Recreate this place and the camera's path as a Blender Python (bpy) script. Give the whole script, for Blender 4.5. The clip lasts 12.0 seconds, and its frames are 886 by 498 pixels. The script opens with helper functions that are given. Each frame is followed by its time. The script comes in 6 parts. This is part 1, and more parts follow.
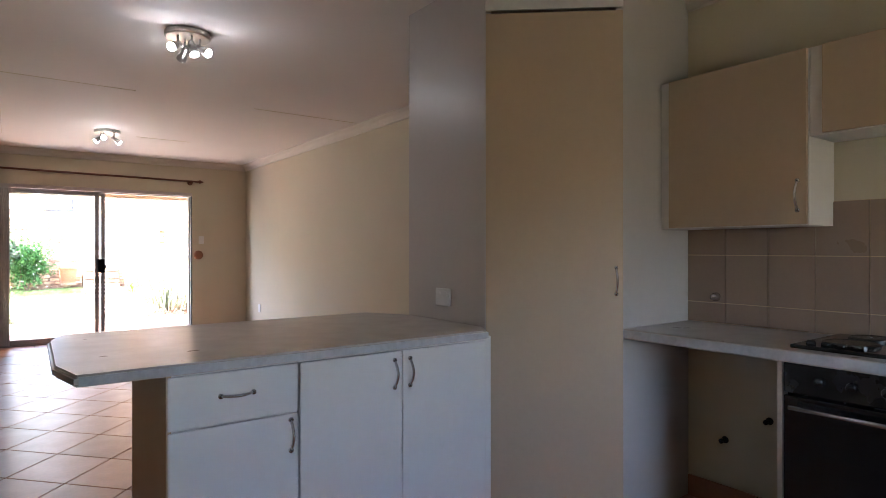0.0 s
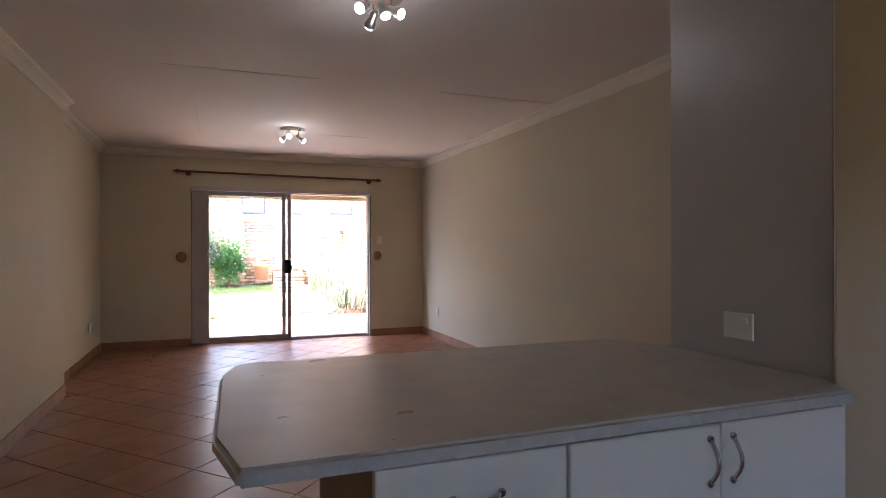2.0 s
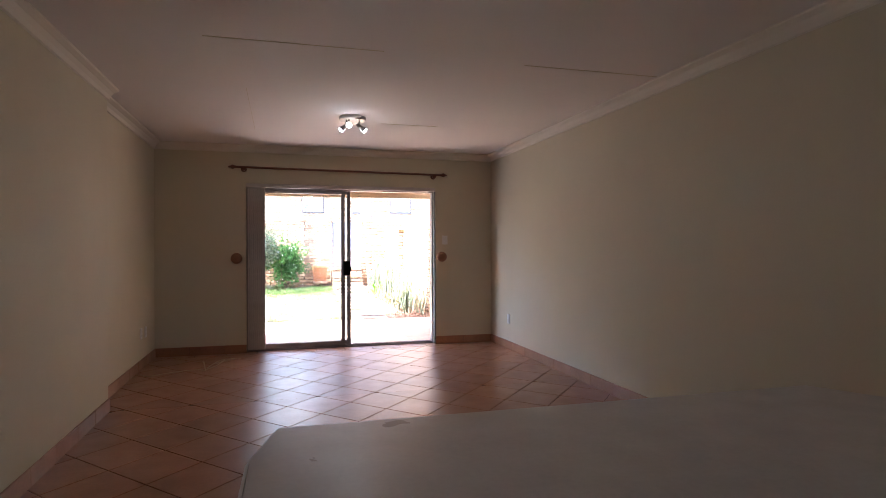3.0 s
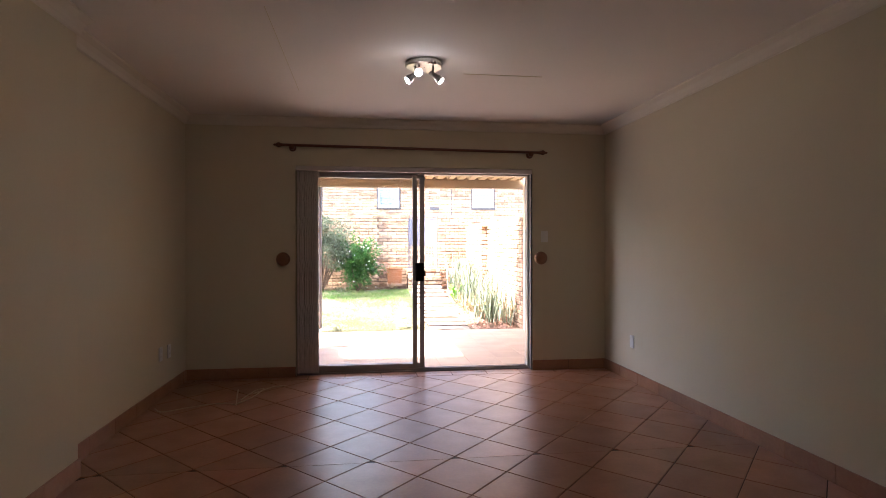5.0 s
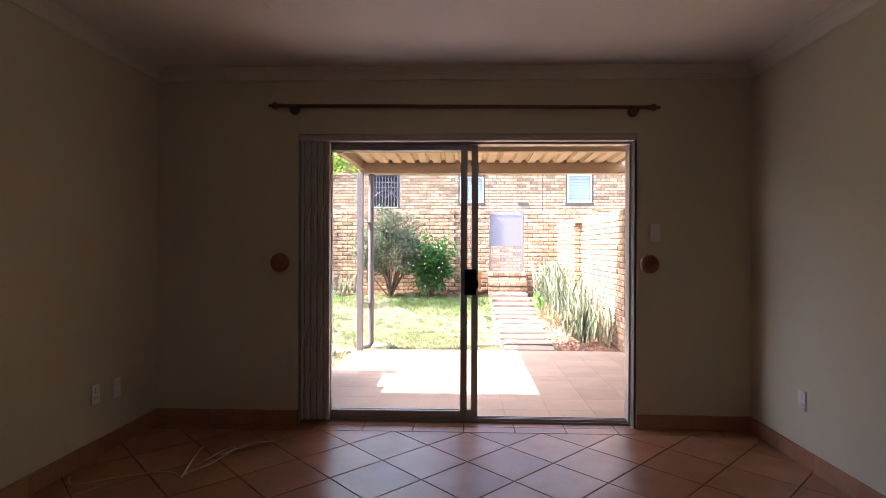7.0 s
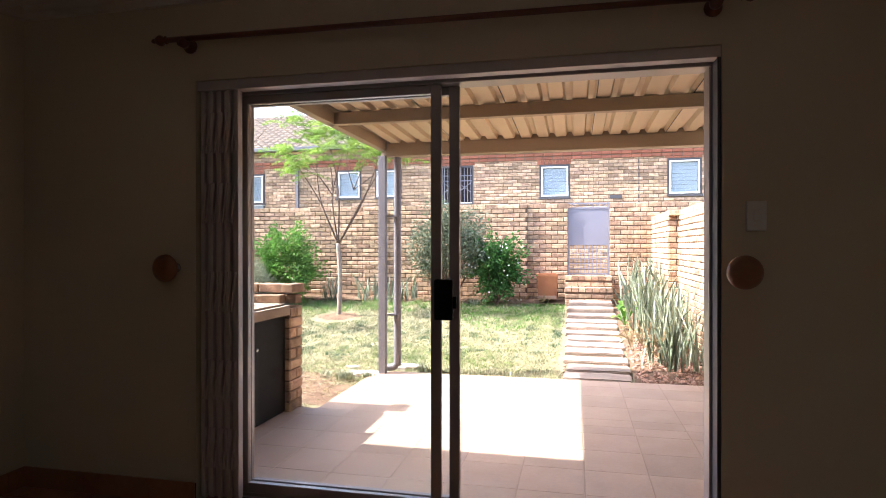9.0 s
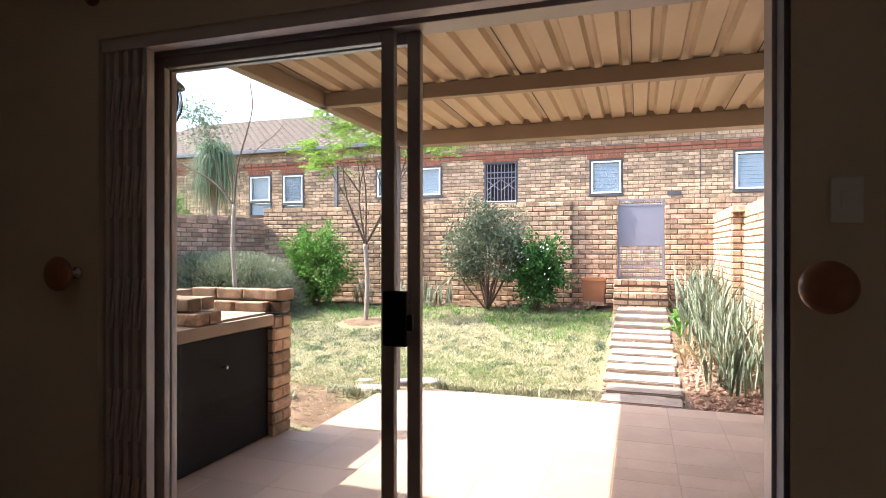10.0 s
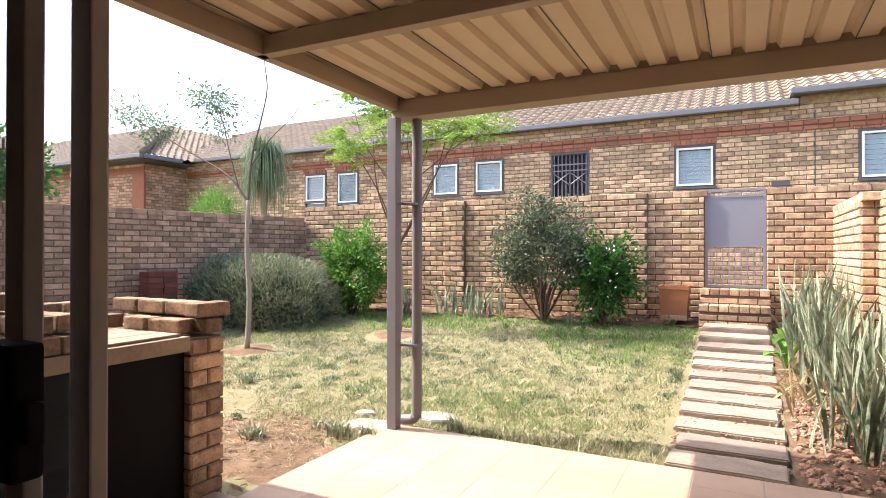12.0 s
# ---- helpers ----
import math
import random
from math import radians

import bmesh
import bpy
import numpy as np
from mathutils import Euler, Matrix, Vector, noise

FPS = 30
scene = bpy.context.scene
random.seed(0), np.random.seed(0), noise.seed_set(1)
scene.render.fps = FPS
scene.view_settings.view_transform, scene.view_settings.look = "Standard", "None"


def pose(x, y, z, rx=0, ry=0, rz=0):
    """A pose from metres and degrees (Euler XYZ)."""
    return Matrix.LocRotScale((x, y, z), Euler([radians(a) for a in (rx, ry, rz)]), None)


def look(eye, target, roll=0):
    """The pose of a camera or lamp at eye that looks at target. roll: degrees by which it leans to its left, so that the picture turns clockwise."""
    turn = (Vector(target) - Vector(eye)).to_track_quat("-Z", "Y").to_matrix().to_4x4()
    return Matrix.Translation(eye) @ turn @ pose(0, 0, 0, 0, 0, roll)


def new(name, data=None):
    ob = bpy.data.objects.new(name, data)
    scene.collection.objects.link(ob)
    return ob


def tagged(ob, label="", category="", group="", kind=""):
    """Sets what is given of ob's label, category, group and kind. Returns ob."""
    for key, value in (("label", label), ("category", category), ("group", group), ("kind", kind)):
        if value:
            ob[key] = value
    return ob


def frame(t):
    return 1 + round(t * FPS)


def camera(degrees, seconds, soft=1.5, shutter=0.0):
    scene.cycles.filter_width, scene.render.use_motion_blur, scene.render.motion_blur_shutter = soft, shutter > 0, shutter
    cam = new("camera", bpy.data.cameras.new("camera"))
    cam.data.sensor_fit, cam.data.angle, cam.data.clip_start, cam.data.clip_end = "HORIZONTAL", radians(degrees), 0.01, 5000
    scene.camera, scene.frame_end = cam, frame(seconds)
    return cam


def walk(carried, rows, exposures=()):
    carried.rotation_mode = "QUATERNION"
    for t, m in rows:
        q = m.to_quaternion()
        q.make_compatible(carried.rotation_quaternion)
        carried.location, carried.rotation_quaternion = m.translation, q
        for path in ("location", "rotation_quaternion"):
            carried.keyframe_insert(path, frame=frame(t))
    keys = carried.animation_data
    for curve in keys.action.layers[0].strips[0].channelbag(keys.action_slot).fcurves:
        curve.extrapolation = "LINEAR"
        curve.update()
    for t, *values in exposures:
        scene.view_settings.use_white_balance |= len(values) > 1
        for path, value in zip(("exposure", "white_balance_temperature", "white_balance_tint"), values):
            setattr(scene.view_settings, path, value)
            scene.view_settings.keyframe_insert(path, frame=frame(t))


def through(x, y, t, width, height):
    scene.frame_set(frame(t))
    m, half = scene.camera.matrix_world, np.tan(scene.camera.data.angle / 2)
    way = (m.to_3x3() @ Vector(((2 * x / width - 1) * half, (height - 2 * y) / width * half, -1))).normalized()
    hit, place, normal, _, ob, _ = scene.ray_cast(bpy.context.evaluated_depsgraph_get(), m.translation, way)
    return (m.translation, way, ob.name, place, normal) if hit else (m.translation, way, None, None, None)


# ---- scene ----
cam = camera(73.9, 12.0, soft=0.9)
ROWS = [
    (0, -0.045, -0.277, 1.267, -36.40, 0.01, 0.03),
    (0.5, -0.030, -0.157, 1.269, -31.98, 0.11, 0.05),
    (1, -0.006, 0.039, 1.277, -27.67, 0.08, 0.06),
    (1.5, 0.031, 0.303, 1.284, -24.21, -0.05, 0.13),
    (2, 0.077, 0.630, 1.292, -20.90, -0.12, 0.13),
    (2.5, 0.119, 0.990, 1.300, -17.68, -0.16, 0.14),
    (3, 0.145, 1.366, 1.306, -15.46, -0.16, 0.16),
    (3.2, 0.158, 1.520, 1.309, -14.66, -0.21, 0.18),
    (5, 0.412, 3.060, 1.295, -7.68, -0.19, 0.06),
    (5.5, 0.490, 3.500, 1.290, -5.84, -0.12, 0.02),
    (6, 0.622, 3.940, 1.285, -3.65, -0.06, -0.09),
    (6.5, 0.788, 4.396, 1.288, -1.00, -0.08, -0.18),
    (7, 0.946, 4.831, 1.290, 2.08, -0.15, -0.22),
    (7.2, 1.017, 5.003, 1.292, 3.49, -0.13, -0.29),
    (8.8, 1.523, 6.309, 1.282, 11.55, -0.14, -0.01),
    (9, 1.588, 6.472, 1.278, 12.66, -0.13, 0.03),
    (9.5, 1.707, 6.875, 1.285, 15.54, 0.01, 0.13),
    (10, 1.785, 7.275, 1.277, 18.40, -0.03, -0.03),
    (10.5, 1.849, 7.634, 1.255, 21.21, 0.14, -0.04),
    (11, 1.908, 8.003, 1.250, 23.76, 0.24, -0.09),
    (11.5, 1.920, 8.344, 1.259, 25.45, 0.21, -0.06),
    (12, 1.903, 8.698, 1.256, 27.01, 0.27, -0.07),
]
EXPOSURES = [(0, 4.9, 5750, 13), (1, 4.5, 5750, 14), (1.5, 4.3, 5750, 15), (3, 4.05, 5800, 16), (5, 3.45, 6150, 17), (7, 2.85, 6150, 17), (9, 2.32, 6050, 14), (10, 2.05, 6150, 12), (11, 1.95, 6350, 12), (12, 1.6, 6550, 12)]
walk(cam, [(t, pose(x, y, z, 90 + pitch, roll, yaw)) for t, x, y, z, yaw, pitch, roll in ROWS], EXPOSURES)

# ---- sky and sun ----
SUN = Vector((-0.88, -0.175, 1.0)).normalized()
world = bpy.data.worlds.new("sky")
scene.world = world
world.use_nodes = True
wn = world.node_tree
sky = wn.nodes.new("ShaderNodeTexSky")
sky.sky_type = "NISHITA"
sky.sun_disc = False
sky.sun_elevation = math.asin(SUN.z)
sky.sun_rotation = math.atan2(SUN.x, SUN.y)
sky.dust_density = 3.0
wn.links.new(sky.outputs[0], wn.nodes["Background"].inputs[0])
wn.nodes["Background"].inputs[1].default_value = 0.2
sun = new("sun", bpy.data.lights.new("sun", "SUN"))
sun.data.energy = 3.6
sun.data.angle = radians(0.6)
sun.data.color = (1.0, 0.95, 0.87)
sun.matrix_world = look(SUN * 40, (0, 0, 0))
# added area lamp outside the door, for open-sky daylight beside the patio roof
sky_fill = new("door_sky_fill", bpy.data.lights.new("door_sky_fill", "AREA"))
sky_fill.data.shape = "RECTANGLE"
sky_fill.data.size, sky_fill.data.size_y = 1.1, 1.7
sky_fill.data.energy = 1.0
sky_fill.data.color = (0.74, 0.87, 1.0)
sky_fill.matrix_world = look((0.3, 9.66, 1.1), (2.9, 7.5, 0.6))


# ---- materials ----
def mat(name, color, color2=None, rough=0.6, metal=0.0, scale=8.0, fine=60.0, bump=0.15, mix=0.5, vary=0.0, spec=0.5, stretch=(1, 1, 1)):
    """A surface with two scales of mottling, bump and, by vary, a tint for each piece."""
    m = bpy.data.materials.new(name)
    m.use_nodes = True
    nt = m.node_tree
    b = nt.nodes["Principled BSDF"]
    color2 = color2 or tuple(c * 0.8 for c in color)
    mp = nt.nodes.new("ShaderNodeMapping")
    mp.inputs["Scale"].default_value = stretch
    geo = nt.nodes.new("ShaderNodeNewGeometry")
    info = nt.nodes.new("ShaderNodeObjectInfo")
    add = nt.nodes.new("ShaderNodeMath")
    add.operation = "ADD"
    nt.links.new(geo.outputs["Random Per Island"], add.inputs[0])
    nt.links.new(info.outputs["Random"], add.inputs[1])
    fr = nt.nodes.new("ShaderNodeMath")
    fr.operation = "FRACT"
    nt.links.new(add.outputs[0], fr.inputs[0])
    nt.links.new(geo.outputs["Position"], mp.inputs["Vector"])
    n1 = nt.nodes.new("ShaderNodeTexNoise")
    n1.inputs["Scale"].default_value = scale
    n1.inputs["Detail"].default_value = 5
    n2 = nt.nodes.new("ShaderNodeTexNoise")
    n2.inputs["Scale"].default_value = fine
    n2.inputs["Detail"].default_value = 3
    for n in (n1, n2):
        nt.links.new(mp.outputs[0], n.inputs["Vector"])
    mr = nt.nodes.new("ShaderNodeMapRange")
    mr.inputs[1].default_value, mr.inputs[2].default_value = 0.35, 0.65
    mx = nt.nodes.new("ShaderNodeMix")
    mx.data_type = "RGBA"
    half = nt.nodes.new("ShaderNodeMix")
    half.inputs[0].default_value = 0.4
    nt.links.new(n1.outputs[0], half.inputs[2])
    nt.links.new(n2.outputs[0], half.inputs[3])
    nt.links.new(half.outputs[0], mr.inputs[0])
    sc = nt.nodes.new("ShaderNodeMath")
    sc.operation = "MULTIPLY"
    sc.inputs[1].default_value = mix
    nt.links.new(mr.outputs[0], sc.inputs[0])
    nt.links.new(sc.outputs[0], mx.inputs[0])
    mx.inputs[6].default_value = (*color, 1)
    mx.inputs[7].default_value = (*color2, 1)
    out = mx.outputs[2]
    if vary:
        hsv = nt.nodes.new("ShaderNodeHueSaturation")
        r = nt.nodes.new("ShaderNodeMapRange")
        r.inputs[3].default_value, r.inputs[4].default_value = 1 - vary, 1 + vary
        nt.links.new(fr.outputs[0], r.inputs[0])
        nt.links.new(r.outputs[0], hsv.inputs["Value"])
        h = nt.nodes.new("ShaderNodeMath")
        h.operation = "MULTIPLY"
        h.inputs[1].default_value = 7.31
        nt.links.new(fr.outputs[0], h.inputs[0])
        h2 = nt.nodes.new("ShaderNodeMath")
        h2.operation = "FRACT"
        nt.links.new(h.outputs[0], h2.inputs[0])
        r2 = nt.nodes.new("ShaderNodeMapRange")
        r2.inputs[3].default_value, r2.inputs[4].default_value = 0.5 - vary * 0.022, 0.5 + vary * 0.022
        nt.links.new(h2.outputs[0], r2.inputs[0])
        nt.links.new(r2.outputs[0], hsv.inputs["Hue"])
        nt.links.new(out, hsv.inputs["Color"])
        out = hsv.outputs[0]
    nt.links.new(out, b.inputs["Base Color"])
    b.inputs["Metallic"].default_value = metal
    b.inputs["Specular IOR Level"].default_value = spec
    rr = nt.nodes.new("ShaderNodeMapRange")
    rr.inputs[3].default_value, rr.inputs[4].default_value = max(rough - 0.08, 0.03), min(rough + 0.1, 1)
    nt.links.new(n1.outputs[0], rr.inputs[0])
    nt.links.new(rr.outputs[0], b.inputs["Roughness"])
    if bump:
        bp = nt.nodes.new("ShaderNodeBump")
        bp.inputs["Strength"].default_value = bump
        bp.inputs["Distance"].default_value = 0.01
        nt.links.new(half.outputs[0], bp.inputs["Height"])
        nt.links.new(bp.outputs[0], b.inputs["Normal"])
    return m


def leaf_mat(name, c1, c2, through=0.35, vary=0.35):
    """Leaves: matt with some light passing through."""
    m = mat(name, c1, c2, rough=0.5, scale=3, fine=30, bump=0, mix=0.9, vary=vary, spec=0.3)
    nt = m.node_tree
    b = nt.nodes["Principled BSDF"]
    tr = nt.nodes.new("ShaderNodeBsdfTranslucent")
    nt.links.new(b.inputs["Base Color"].links[0].from_socket, tr.inputs[0])
    ms = nt.nodes.new("ShaderNodeMixShader")
    ms.inputs[0].default_value = through
    o = nt.nodes["Material Output"]
    nt.links.new(b.outputs[0], ms.inputs[1])
    nt.links.new(tr.outputs[0], ms.inputs[2])
    nt.links.new(ms.outputs[0], o.inputs[0])
    return m


def glow(name, color, strength):
    m = bpy.data.materials.new(name)
    m.use_nodes = True
    b = m.node_tree.nodes["Principled BSDF"]
    b.inputs["Emission Color"].default_value = (*color, 1)
    b.inputs["Emission Strength"].default_value = strength
    return m


def glass_mat(name, tint=(0.985, 0.99, 0.988)):
    """Thin clear pane: mostly clear, with a mirror gloss that grows at a slant."""
    m = bpy.data.materials.new(name)
    m.use_nodes = True
    nt = m.node_tree
    nt.nodes.remove(nt.nodes["Principled BSDF"])
    tr = nt.nodes.new("ShaderNodeBsdfTransparent")
    tr.inputs[0].default_value = (*tint, 1)
    gl = nt.nodes.new("ShaderNodeBsdfGlossy")
    gl.inputs["Roughness"].default_value = 0.03
    lw_ = nt.nodes.new("ShaderNodeLayerWeight")
    lw_.inputs[0].default_value = 0.5
    pw = nt.nodes.new("ShaderNodeMath")
    pw.operation = "POWER"
    pw.inputs[1].default_value = 5.0
    fr = nt.nodes.new("ShaderNodeMapRange")
    fr.inputs[3].default_value, fr.inputs[4].default_value = 0.022, 0.8
    nt.links.new(lw_.outputs["Facing"], pw.inputs[0])
    nt.links.new(pw.outputs[0], fr.inputs[0])
    ms = nt.nodes.new("ShaderNodeMixShader")
    nt.links.new(fr.outputs[0], ms.inputs[0])
    nt.links.new(tr.outputs[0], ms.inputs[1])
    nt.links.new(gl.outputs[0], ms.inputs[2])
    nt.links.new(ms.outputs[0], nt.nodes["Material Output"].inputs[0])
    return m


def ground_mat(name):
    """Thin lawn over sandy red soil: green and straw patches, bare earth."""
    m = mat(name, (0.25, 0.21, 0.13), (0.17, 0.16, 0.08), rough=0.95, scale=3.0, fine=40, bump=0.6, mix=1.0, spec=0.1)
    return m


M = {}
M["plaster"] = mat("cream_plaster", (0.58, 0.51, 0.375), (0.54, 0.47, 0.345), rough=0.75, scale=2, fine=90, bump=0.06)
M["ceiling"] = mat("ceiling_paint", (0.74, 0.69, 0.66), (0.70, 0.65, 0.62), rough=0.8, scale=1.5, fine=80, bump=0.04)
M["cornice"] = mat("cornice_paint", (0.66, 0.60, 0.52), (0.62, 0.56, 0.485), rough=0.8, scale=2, fine=80, bump=0.04)
M["tile"] = mat("terracotta_floor_tile", (0.37, 0.165, 0.09), (0.27, 0.11, 0.06), rough=0.32, scale=5, fine=45, bump=0.012, mix=0.8, vary=0.12)
M["grout"] = mat("dark_grout", (0.10, 0.055, 0.04), rough=0.9)
M["skirting"] = mat("terracotta_skirting_tile", (0.36, 0.17, 0.09), (0.27, 0.12, 0.065), rough=0.4, scale=5, fine=45, bump=0.05, mix=0.8, vary=0.1)
M["melamine"] = mat("white_melamine", (0.70, 0.67, 0.64), (0.66, 0.63, 0.60), rough=0.35, scale=2, fine=30, bump=0.02)
# white melamine darkened, so the pantry panels' dimmer light sits in the colour
M["pantry"] = mat("dimmed_white_melamine", (0.47, 0.43, 0.40), (0.43, 0.395, 0.365), rough=0.34, scale=2, fine=30, bump=0.02, spec=0.25)
M["melamine_in"] = mat("cream_melamine", (0.46, 0.345, 0.235), (0.42, 0.315, 0.215), rough=0.42, scale=2, fine=30, bump=0.02)
M["endpanel"] = mat("beige_end_panel", (0.50, 0.36, 0.23), (0.46, 0.33, 0.21), rough=0.55, scale=3, fine=50, bump=0.03)
M["worktop"] = mat("mottled_laminate", (0.49, 0.43, 0.385), (0.40, 0.345, 0.31), rough=0.3, scale=9, fine=70, bump=0.02, mix=0.7)
M["worktop_edge"] = mat("grey_laminate_edge", (0.50, 0.49, 0.50), (0.36, 0.35, 0.36), rough=0.3, scale=14, fine=60, bump=0.02, mix=0.8)
M["steel"] = mat("brushed_steel", (0.55, 0.53, 0.50), rough=0.3, metal=1.0, bump=0.02)
M["chrome"] = mat("satin_chrome", (0.6, 0.6, 0.62), rough=0.22, metal=1.0, bump=0)
M["black"] = mat("black_enamel", (0.012, 0.012, 0.013), rough=0.25, bump=0.02)
M["sheet_black"] = mat("black_steel_sheet", (0.007, 0.006, 0.006), rough=0.7, bump=0.03, spec=0.12)
M["blackglass"] = mat("black_glass", (0.008, 0.008, 0.009), rough=0.08, bump=0)
M["splash"] = mat("beige_wall_tile", (0.27, 0.19, 0.14), (0.235, 0.165, 0.12), rough=0.3, scale=6, bump=0.03, vary=0.06)
M["white"] = mat("white_plastic", (0.72, 0.70, 0.67), rough=0.4, bump=0.01)
M["alu"] = mat("anodised_aluminium", (0.34, 0.295, 0.28), (0.28, 0.245, 0.23), rough=0.38, metal=0.3, scale=4, bump=0.02)
M["gate"] = mat("painted_gate_steel", (0.55, 0.48, 0.46), (0.47, 0.41, 0.39), rough=0.5, bump=0.03)
M["rod"] = mat("stained_wood", (0.16, 0.055, 0.028), (0.10, 0.035, 0.02), rough=0.35, scale=20, bump=0.05, stretch=(0.2, 1, 1))
M["knob"] = mat("turned_wood", (0.27, 0.115, 0.05), (0.19, 0.08, 0.035), rough=0.35, scale=25, bump=0.04)
M["cable"] = mat("white_cable", (0.62, 0.52, 0.40), rough=0.5, bump=0)
M["brick"] = mat("face_brick", (0.53, 0.365, 0.235), (0.21, 0.125, 0.08), rough=0.85, scale=13, fine=70, bump=0.5, mix=0.85, vary=0.38, spec=0.2)
M["brick_pale"] = mat("pale_face_brick", (0.51, 0.365, 0.245), (0.24, 0.15, 0.095), rough=0.85, scale=13, fine=70, bump=0.5, mix=0.85, vary=0.36, spec=0.2)
M["brick_red"] = mat("red_brick", (0.31, 0.12, 0.075), (0.22, 0.085, 0.055), rough=0.85, scale=9, fine=70, bump=0.4, vary=0.18, spec=0.2)
M["brick_maroon"] = mat("maroon_brick", (0.17, 0.058, 0.042), (0.10, 0.035, 0.026), rough=0.85, scale=9, fine=70, bump=0.4, vary=0.2, spec=0.2)
# browner, slightly darker tone of the face brick
M["brick_dark"] = mat("brown_face_brick", (0.49, 0.31, 0.215), (0.22, 0.125, 0.085), rough=0.85, scale=9, fine=70, bump=0.5, mix=0.85, vary=0.35, spec=0.2)
M["worn_brick"] = mat("weathered_loose_brick", (0.36, 0.235, 0.155), (0.12, 0.08, 0.055), rough=0.9, scale=11, fine=60, bump=0.7, mix=1.0, vary=0.35, spec=0.2)
M["mortar"] = mat("raked_mortar", (0.155, 0.105, 0.075), rough=0.95, scale=20, bump=0.4, spec=0.1)
M["mortar_pale"] = mat("pale_mortar", (0.21, 0.15, 0.11), rough=0.95, scale=20, bump=0.4, spec=0.1)
M["patio_joint"] = mat("patio_joint", (0.42, 0.295, 0.21), rough=0.95, scale=20, bump=0.2)
M["concrete"] = mat("concrete", (0.36, 0.30, 0.245), (0.27, 0.22, 0.175), rough=0.9, scale=6, fine=60, bump=0.3)
M["hearth"] = mat("stained_hearth_slab", (0.34, 0.255, 0.18), (0.23, 0.165, 0.115), rough=0.9, scale=5, fine=50, bump=0.35, mix=0.9)
M["patio"] = mat("patio_tile", (0.45, 0.315, 0.22), (0.385, 0.265, 0.185), rough=0.6, scale=4, fine=50, bump=0.08, mix=0.7, vary=0.08)
M["sleeper"] = mat("weathered_sleeper_slab", (0.34, 0.265, 0.21), (0.20, 0.15, 0.115), rough=0.9, scale=5, fine=40, bump=0.5, mix=0.9, vary=0.15, stretch=(1, 3, 3))
M["sheet"] = mat("beige_roof_sheet", (0.53, 0.41, 0.28), (0.45, 0.35, 0.24), rough=0.5, scale=2, fine=25, bump=0.03)
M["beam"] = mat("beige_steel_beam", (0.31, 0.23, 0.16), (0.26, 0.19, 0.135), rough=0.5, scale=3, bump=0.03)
M["post"] = mat("grey_steel_post", (0.175, 0.158, 0.168), (0.145, 0.13, 0.14), rough=0.5, scale=4, bump=0.03)
M["rooftile"] = mat("terracotta_roof_tile", (0.255, 0.19, 0.135), (0.135, 0.095, 0.068), rough=0.8, scale=4, fine=40, bump=0.3, mix=0.9, vary=0.15)
M["gutter"] = mat("slate_gutter", (0.14, 0.14, 0.16), rough=0.5)
M["winframe"] = mat("white_window_frame", (0.72, 0.72, 0.70), rough=0.5, bump=0.02)
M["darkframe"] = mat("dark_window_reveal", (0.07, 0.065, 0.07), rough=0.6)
M["blind"] = mat("pale_blue_blind", (0.28, 0.335, 0.395), (0.23, 0.285, 0.34), rough=0.4, scale=3, bump=0.02)
M["gatepanel"] = mat("grey_gate_panel", (0.205, 0.20, 0.235), (0.18, 0.175, 0.205), rough=0.5, scale=3, bump=0.03)
# near-black colour that paints in the darkness of an unlit room
M["dark"] = mat("unlit_room_dark", (0.03, 0.022, 0.02), rough=0.9)
M["ground"] = ground_mat("lawn_soil")
M["soil"] = mat("red_soil", (0.23, 0.15, 0.095), (0.10, 0.062, 0.04), rough=0.95, scale=7, fine=50, bump=0.7, mix=1.0, spec=0.1)
M["stone"] = mat("pebble", (0.34, 0.20, 0.14), (0.22, 0.12, 0.08), rough=0.85, scale=9, bump=0.2, vary=0.3)
M["grass"] = leaf_mat("lawn_blades", (0.31, 0.315, 0.16), (0.50, 0.45, 0.30), vary=0.45)
M["lushgrass"] = leaf_mat("green_blades", (0.20, 0.29, 0.09), (0.33, 0.35, 0.17), vary=0.3)
M["bark"] = mat("grey_bark", (0.34, 0.27, 0.21), (0.22, 0.17, 0.13), rough=0.9, scale=14, bump=0.4)
M["twig"] = mat("brown_twig", (0.13, 0.08, 0.055), (0.09, 0.055, 0.04), rough=0.9, scale=14, bump=0.3)
M["olive"] = leaf_mat("olive_grey_leaf", (0.17, 0.195, 0.12), (0.085, 0.11, 0.06), through=0.2)
M["green"] = leaf_mat("glossy_green_leaf", (0.085, 0.205, 0.045), (0.045, 0.125, 0.03))
M["bright"] = leaf_mat("bright_green_leaf", (0.15, 0.30, 0.05), (0.09, 0.20, 0.04))
M["lime"] = leaf_mat("lime_feather_leaf", (0.34, 0.46, 0.09), (0.16, 0.29, 0.05), through=0.4)
M["sage"] = leaf_mat("sage_leaf", (0.35, 0.355, 0.235), (0.17, 0.19, 0.11), through=0.15)
M["strap"] = leaf_mat("snake_plant_leaf", (0.09, 0.125, 0.07), (0.38, 0.41, 0.30), through=0.12, vary=0.5)
M["dry"] = leaf_mat("dry_leaf", (0.36, 0.27, 0.15), (0.25, 0.18, 0.10))
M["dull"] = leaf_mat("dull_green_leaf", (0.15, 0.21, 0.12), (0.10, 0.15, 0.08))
M["flower"] = mat("white_blossom", (0.8, 0.8, 0.74), rough=0.7, bump=0)
